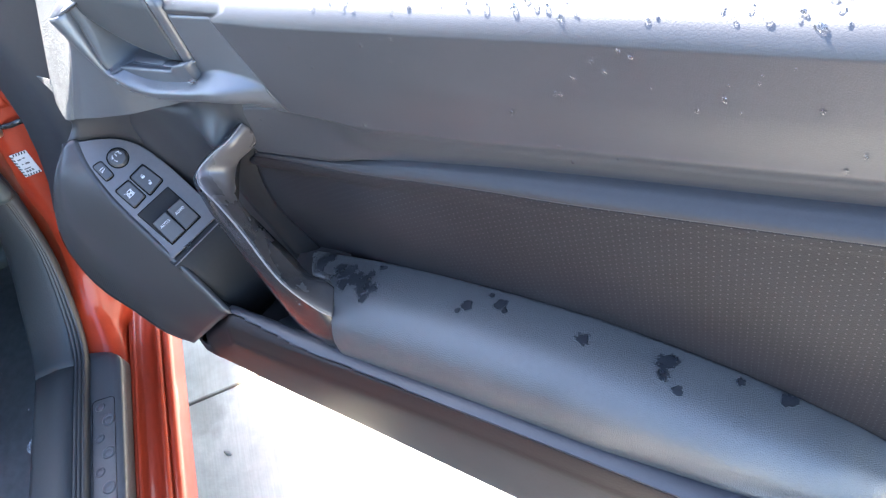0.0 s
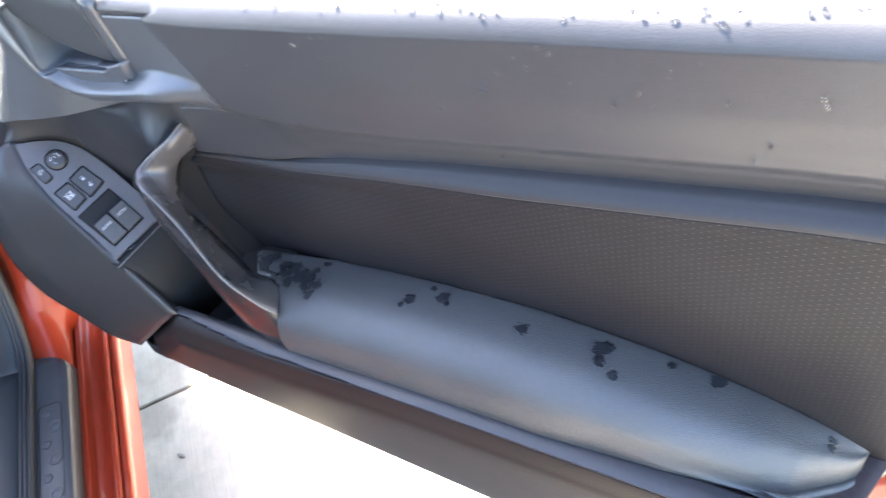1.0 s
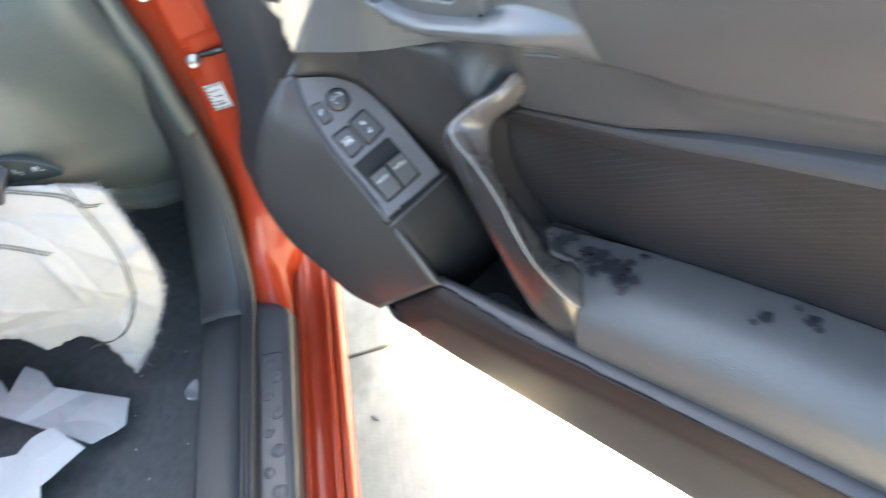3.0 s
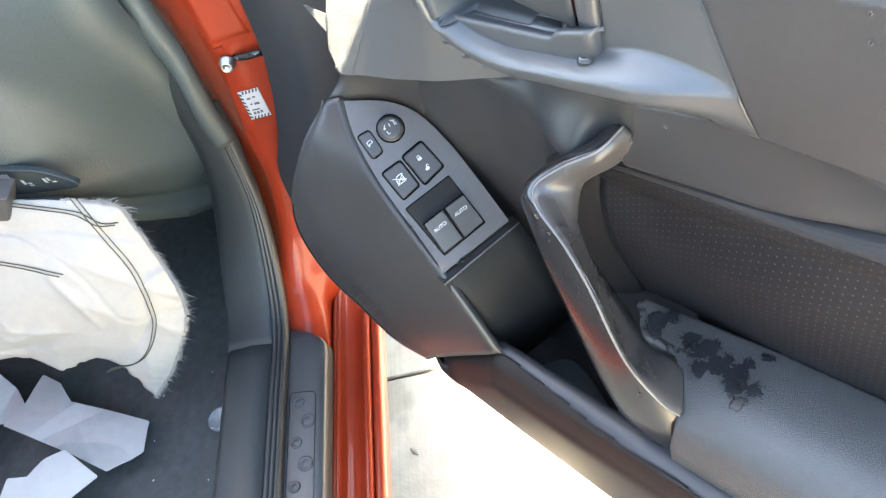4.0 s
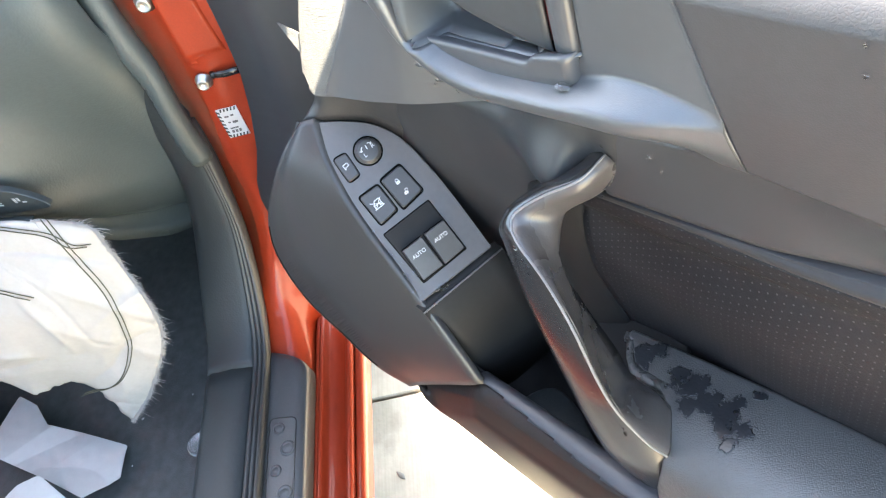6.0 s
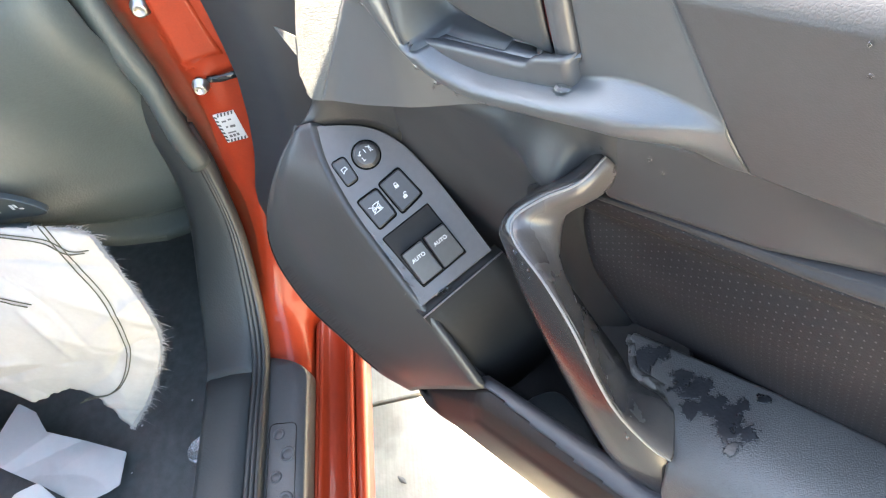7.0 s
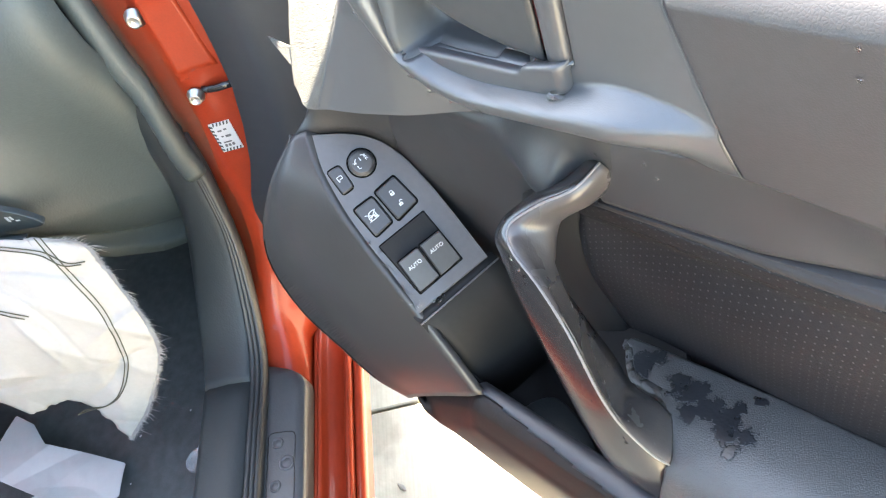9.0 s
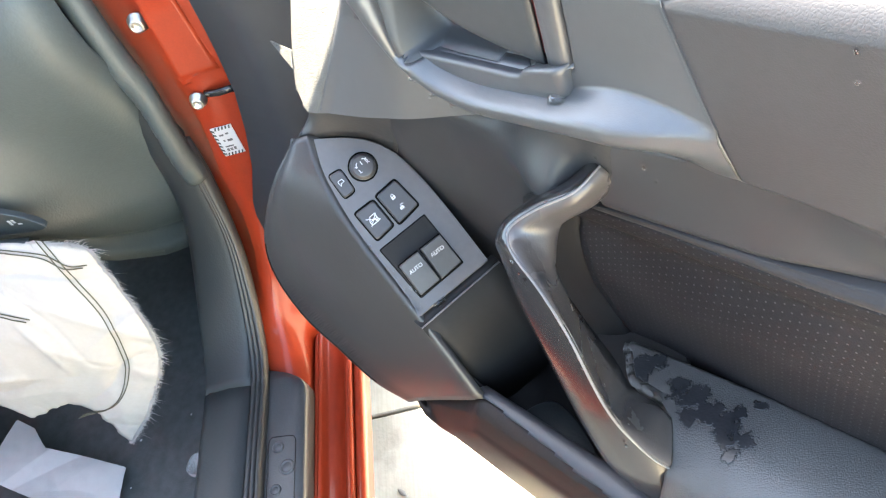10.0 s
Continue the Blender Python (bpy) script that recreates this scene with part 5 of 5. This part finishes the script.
for k, ol in enumerate((
        [(0.260, -0.510), (0.236, -0.472), (0.196, -0.441), (0.180, -0.391), (0.145, -0.312), (0.093, -0.307), (0.071, -0.356), (0.107, -0.417), (0.176, -0.548), (0.207, -0.524)],
        [(-0.02, -0.550), (0.023, -0.535), (0.084, -0.507), (0.079, -0.470), (0.096, -0.449), (0.105, -0.412), (0.057, -0.353), (0.020, -0.427), (-0.03, -0.430)],
        [(0.307, -0.671), (0.274, -0.620), (0.288, -0.602), (0.248, -0.557), (0.207, -0.526), (0.190, -0.562), (0.190, -0.584), (0.137, -0.576), (0.122, -0.595), (0.082, -0.588), (0.082, -0.630), (0.242, -0.707)])):
    tagged(cloth_sheet("torn_paper", ol, floor_plane, PAPER, "torn crumpled white paper on the black carpet", "paper", 0.0008, 0.016, n=96, wrinkle=0.008, freq=16.0, seed=k * 3.1, folds=0.026)[0], group="paper scraps on the floor")
rng = random.Random(21)
bm = bmesh.new()
for k in range(9):
    c = car(rng.uniform(0.0, 0.24), rng.uniform(-0.34, -0.15), 0.2475)
    a, w, h = rng.uniform(0, 6.3), rng.uniform(0.0005, 0.0011), rng.uniform(0.0006, 0.0022)
    u, v = Vector((math.cos(a), math.sin(a), 0.2)) * w, Vector((-math.sin(a), math.cos(a), 0.1)) * h
    bm.faces.new([bm.verts.new(c + q) for q in (-u - v, u - v, u + v * 0.7, -u * 0.6 + v)])
crumbs = part("paper_crumb", bm, PAPER, smooth=False)
crumbs.modifiers.new("thickness", "SOLIDIFY").thickness = 0.0005
tagged(crumbs, "tiny white paper crumbs scattered on the carpet", "crumbs", kind="stuff")
cap_rows = [[car(0.119 + q * math.cos(k * math.pi / 12), -0.190 + q * math.sin(k * math.pi / 12), 0.262 + h) for k in range(24)] for q, h in ((0.018, 0.0), (0.019, 0.002), (0.018, 0.004), (0.014, 0.0045), (0.012, 0.003), (1e-5, 0.003))]
tagged(sheet("plastic_disc", cap_rows, FILM, closed=True), "small clear plastic disc on the carpet", "plastic disc")

bm = bmesh.new()
leaf = [bm.verts.new(Vector((-0.845 + 0.008 * math.cos(a) * (1 + 0.3 * math.cos(2 * a)), 0.368 + 0.0042 * math.sin(a), 0.0016 + 0.0008 * math.cos(a) ** 2))) for a in np.linspace(0, 2 * math.pi, 13)[:-1]]
mid = bm.verts.new((-0.845, 0.368, 0.0012))
for k in range(12):
    bm.faces.new((leaf[k], leaf[(k + 1) % 12], mid))
ob = part("dry_leaf", bm, LEAF)
ob.modifiers.new("thickness", "SOLIDIFY").thickness = 0.0006
tagged(ob, "small dark dry leaf on the concrete", "leaf")

# ---- water on the door ----
rng = random.Random(11)
bm = bmesh.new()


def drop(p, n, r, stretch=1.0, along_dir=None):
    """A flat bead of water on a surface."""
    n = Vector(n).normalized()
    a = (Vector(along_dir) if along_dir else Vector((0.2, 0.1, -1)))
    a = (a - n * a.dot(n)).normalized()
    b = n.cross(a)
    p = Vector(p)
    ring_prev = None
    for c, h in ((1.0, -0.0004), (0.99, 0.36 * r), (0.84, 0.72 * r), (0.5, 0.94 * r)):
        ring = [bm.verts.new(p + (a * math.cos(2 * math.pi * k / 10) * stretch + b * math.sin(2 * math.pi * k / 10)) * r * c + n * h) for k in range(10)]
        if ring_prev:
            for k in range(10):
                bm.faces.new((ring_prev[k], ring_prev[(k + 1) % 10], ring[(k + 1) % 10], ring[k]))
        ring_prev = ring
    top_v = bm.verts.new(p + n * 1.02 * r)
    for k in range(10):
        bm.faces.new((ring_prev[k], ring_prev[(k + 1) % 10], top_v))


for k in range(52):                                   # upper pad, denser towards the belt
    x = rng.uniform(-0.33, 0.235)
    z = belt(x) - 0.012 - abs(rng.gauss(0, 0.045))
    if z > ledge(x) + 0.02:
        drop((x, upper_face(x, z) + 0.002 * step(belt(x) - 0.011, belt(x) - 0.006, z), z), (0, -1, 0.05), rng.uniform(0.0006, 0.0017), rng.uniform(1.0, 1.8))
for k in range(150):                                  # belt top
    x = rng.uniform(-0.6, 0.235)
    y = 0.523 + abs(rng.gauss(0, 0.022))
    drop((x, y, belt(x) + lerp(y, [0.5195, 0.526, 0.538, 0.555, 0.59, 0.64], [-0.002, 0.0045, 0.0085, 0.0105, 0.011, 0.006])), (0, -0.1, 1), rng.uniform(0.0008, 0.0019), rng.uniform(1.0, 2.0), (rng.uniform(-1, 1), rng.uniform(-1, 1), 0))
for k in range(26):                                   # handle surround
    x = rng.uniform(-0.63, -0.42)
    z = rng.uniform(0.79, 0.845)
    drop((x, upper_face(x, z) + front_turn(x), z), (0, -1, 0.2), rng.uniform(0.0008, 0.0018), 1.3)
for k in range(60):                                   # grab handle, along its ridge
    i = rng.randrange(26, 66)
    rows_of = grab_grip if rng.random() < 0.85 else grab_shell
    j = rng.choice((2, 2, 3, 3, 4))
    p, q = rows_of[i][j], rows_of[i][j + 1]
    d = rows_of[i + 1][j] - p
    n = d.cross(q - p).normalized()
    n = n if n.dot(Vector((0.2, -0.5, 0.8))) > 0 else -n
    drop(p.lerp(q, rng.random()), n, rng.uniform(0.0009, 0.0023) * (1.0 if rows_of is grab_grip else 0.5), rng.uniform(1.0, 1.9), d)
for a, b, w in ((RIDGE[3], RIDGE[5], 14), (RIDGE[4], RIDGE[5], 8)):
    for k in range(w):                                # along the lower edge of the switch plate
        p = Vector(a).lerp(Vector(b), rng.random()) + P_RIGHT * rng.uniform(0.002, 0.009)
        drop(on_plate(p, 0.0002), PN, rng.uniform(0.0007, 0.0017), 1.3)
for c, count, spread_c in (((-0.618, 0.4545, 0.632), 12, 0.0045), ((-0.636, 0.4545, 0.650), 5, 0.0030), ((-0.600, 0.4640, 0.618), 6, 0.0035)):
    for k in range(count):
        drop(on_plate(Vector(c) + P_RIGHT * rng.gauss(0, spread_c) + P_UP * rng.gauss(0, spread_c), 0.0002), PN, rng.uniform(0.0007, 0.0015), rng.uniform(1.0, 1.9), (rng.uniform(-1, 1), rng.uniform(-1, 1), rng.uniform(-1, 1)))
for x, z, r in ((-0.462, 0.856, 0.0034), (-0.566, 0.842, 0.0022), (-0.549, 0.838, 0.0018), (-0.612, 0.868, 0.0024), (-0.49, 0.815, 0.0016)):
    drop((x, upper_face(x, z), z), (0, -0.8, 0.6), r, 1.7, (1, -0.4, 0.6))
for k in range(5):
    drop(on_plate(Vector((-0.600, 0.460, 0.62)) + P_RIGHT * rng.uniform(0, 0.012), 0.0002), PN, rng.uniform(0.0009, 0.0016), 1.4)
tagged(part("water_drops", bm, WATER), "clear rain drops beaded on the black door trim", "water", kind="stuff")


def wet_patch(blobs, seed, cell=0.0006):
    """A dark film of water on the armrest, its edge ragged."""
    bm = bmesh.new()
    x0, x1 = min(b[0] - b[2] for b in blobs) - 0.004, max(b[0] + b[2] for b in blobs) + 0.004
    y0, y1 = min(b[1] - b[2] for b in blobs) - 0.004, max(b[1] + b[2] for b in blobs) + 0.004
    nx, ny = int((x1 - x0) / cell), int((y1 - y0) / cell)
    vs = {}

    def vert(i, j, lift):
        if (i, j) not in vs:
            x, y = x0 + i * cell, y0 + j * cell
            vs[i, j] = bm.verts.new((x + 0.0004 * noise.noise(Vector((i, j, seed)) * 0.7), y, arm_top(x, y) + lift))
        return vs[i, j]

    def wet(i, j):
        x, y = x0 + (i + 0.5) * cell, y0 + (j + 0.5) * cell
        if y < arm_front(x) + 0.003:
            return False
        f = max(1 - math.hypot(x - b[0], y - b[1]) / b[2] for b in blobs)
        return f + 0.5 * noise.noise(Vector((x * 130, y * 130, seed))) + 0.42 * noise.noise(Vector((x * 330, y * 330, seed))) + 0.32 * noise.noise(Vector((x * 800, y * 800, seed))) > 0.12

    for i in range(nx):
        for j in range(ny):
            if wet(i, j):
                bm.faces.new([vert(i, j, 0.0007), vert(i + 1, j, 0.0007), vert(i + 1, j + 1, 0.0007), vert(i, j + 1, 0.0007)])
    ob = part("wet_patch", bm, WET)
    mod = ob.modifiers.new("thickness", "SOLIDIFY")
    mod.thickness, mod.offset = 0.0005, 0
    return tagged(ob, "dark ragged patch of rainwater on the armrest", "puddle", group="wet patches on the armrest")


wet_patch([(-0.405, 0.508, 0.010), (-0.391, 0.506, 0.012), (-0.377, 0.499, 0.012), (-0.363, 0.497, 0.011), (-0.357, 0.488, 0.008), (-0.347, 0.492, 0.007), (-0.387, 0.491, 0.008), (-0.350, 0.480, 0.006), (-0.360, 0.510, 0.006)], 1.0)
wet_patch([(-0.438, 0.511, 0.012), (-0.431, 0.521, 0.008), (-0.444, 0.505, 0.008)], 2.0)
for k, bl in enumerate(([(-0.351, 0.521, 0.005)], [(-0.235, 0.501, 0.0065), (-0.240, 0.493, 0.0035)], [(-0.204, 0.513, 0.0065), (-0.216, 0.520, 0.003), (-0.196, 0.507, 0.003)], [(-0.1155, 0.502, 0.0075)], [(-0.043, 0.511, 0.0095), (-0.041, 0.499, 0.006)], [(-0.027, 0.490, 0.0045)], [(0.0155, 0.520, 0.0042)], [(0.0535, 0.522, 0.0075)], [(0.150, 0.520, 0.004), (0.150, 0.513, 0.003)])):
    wet_patch(bl, 3.0 + k * 2.3)
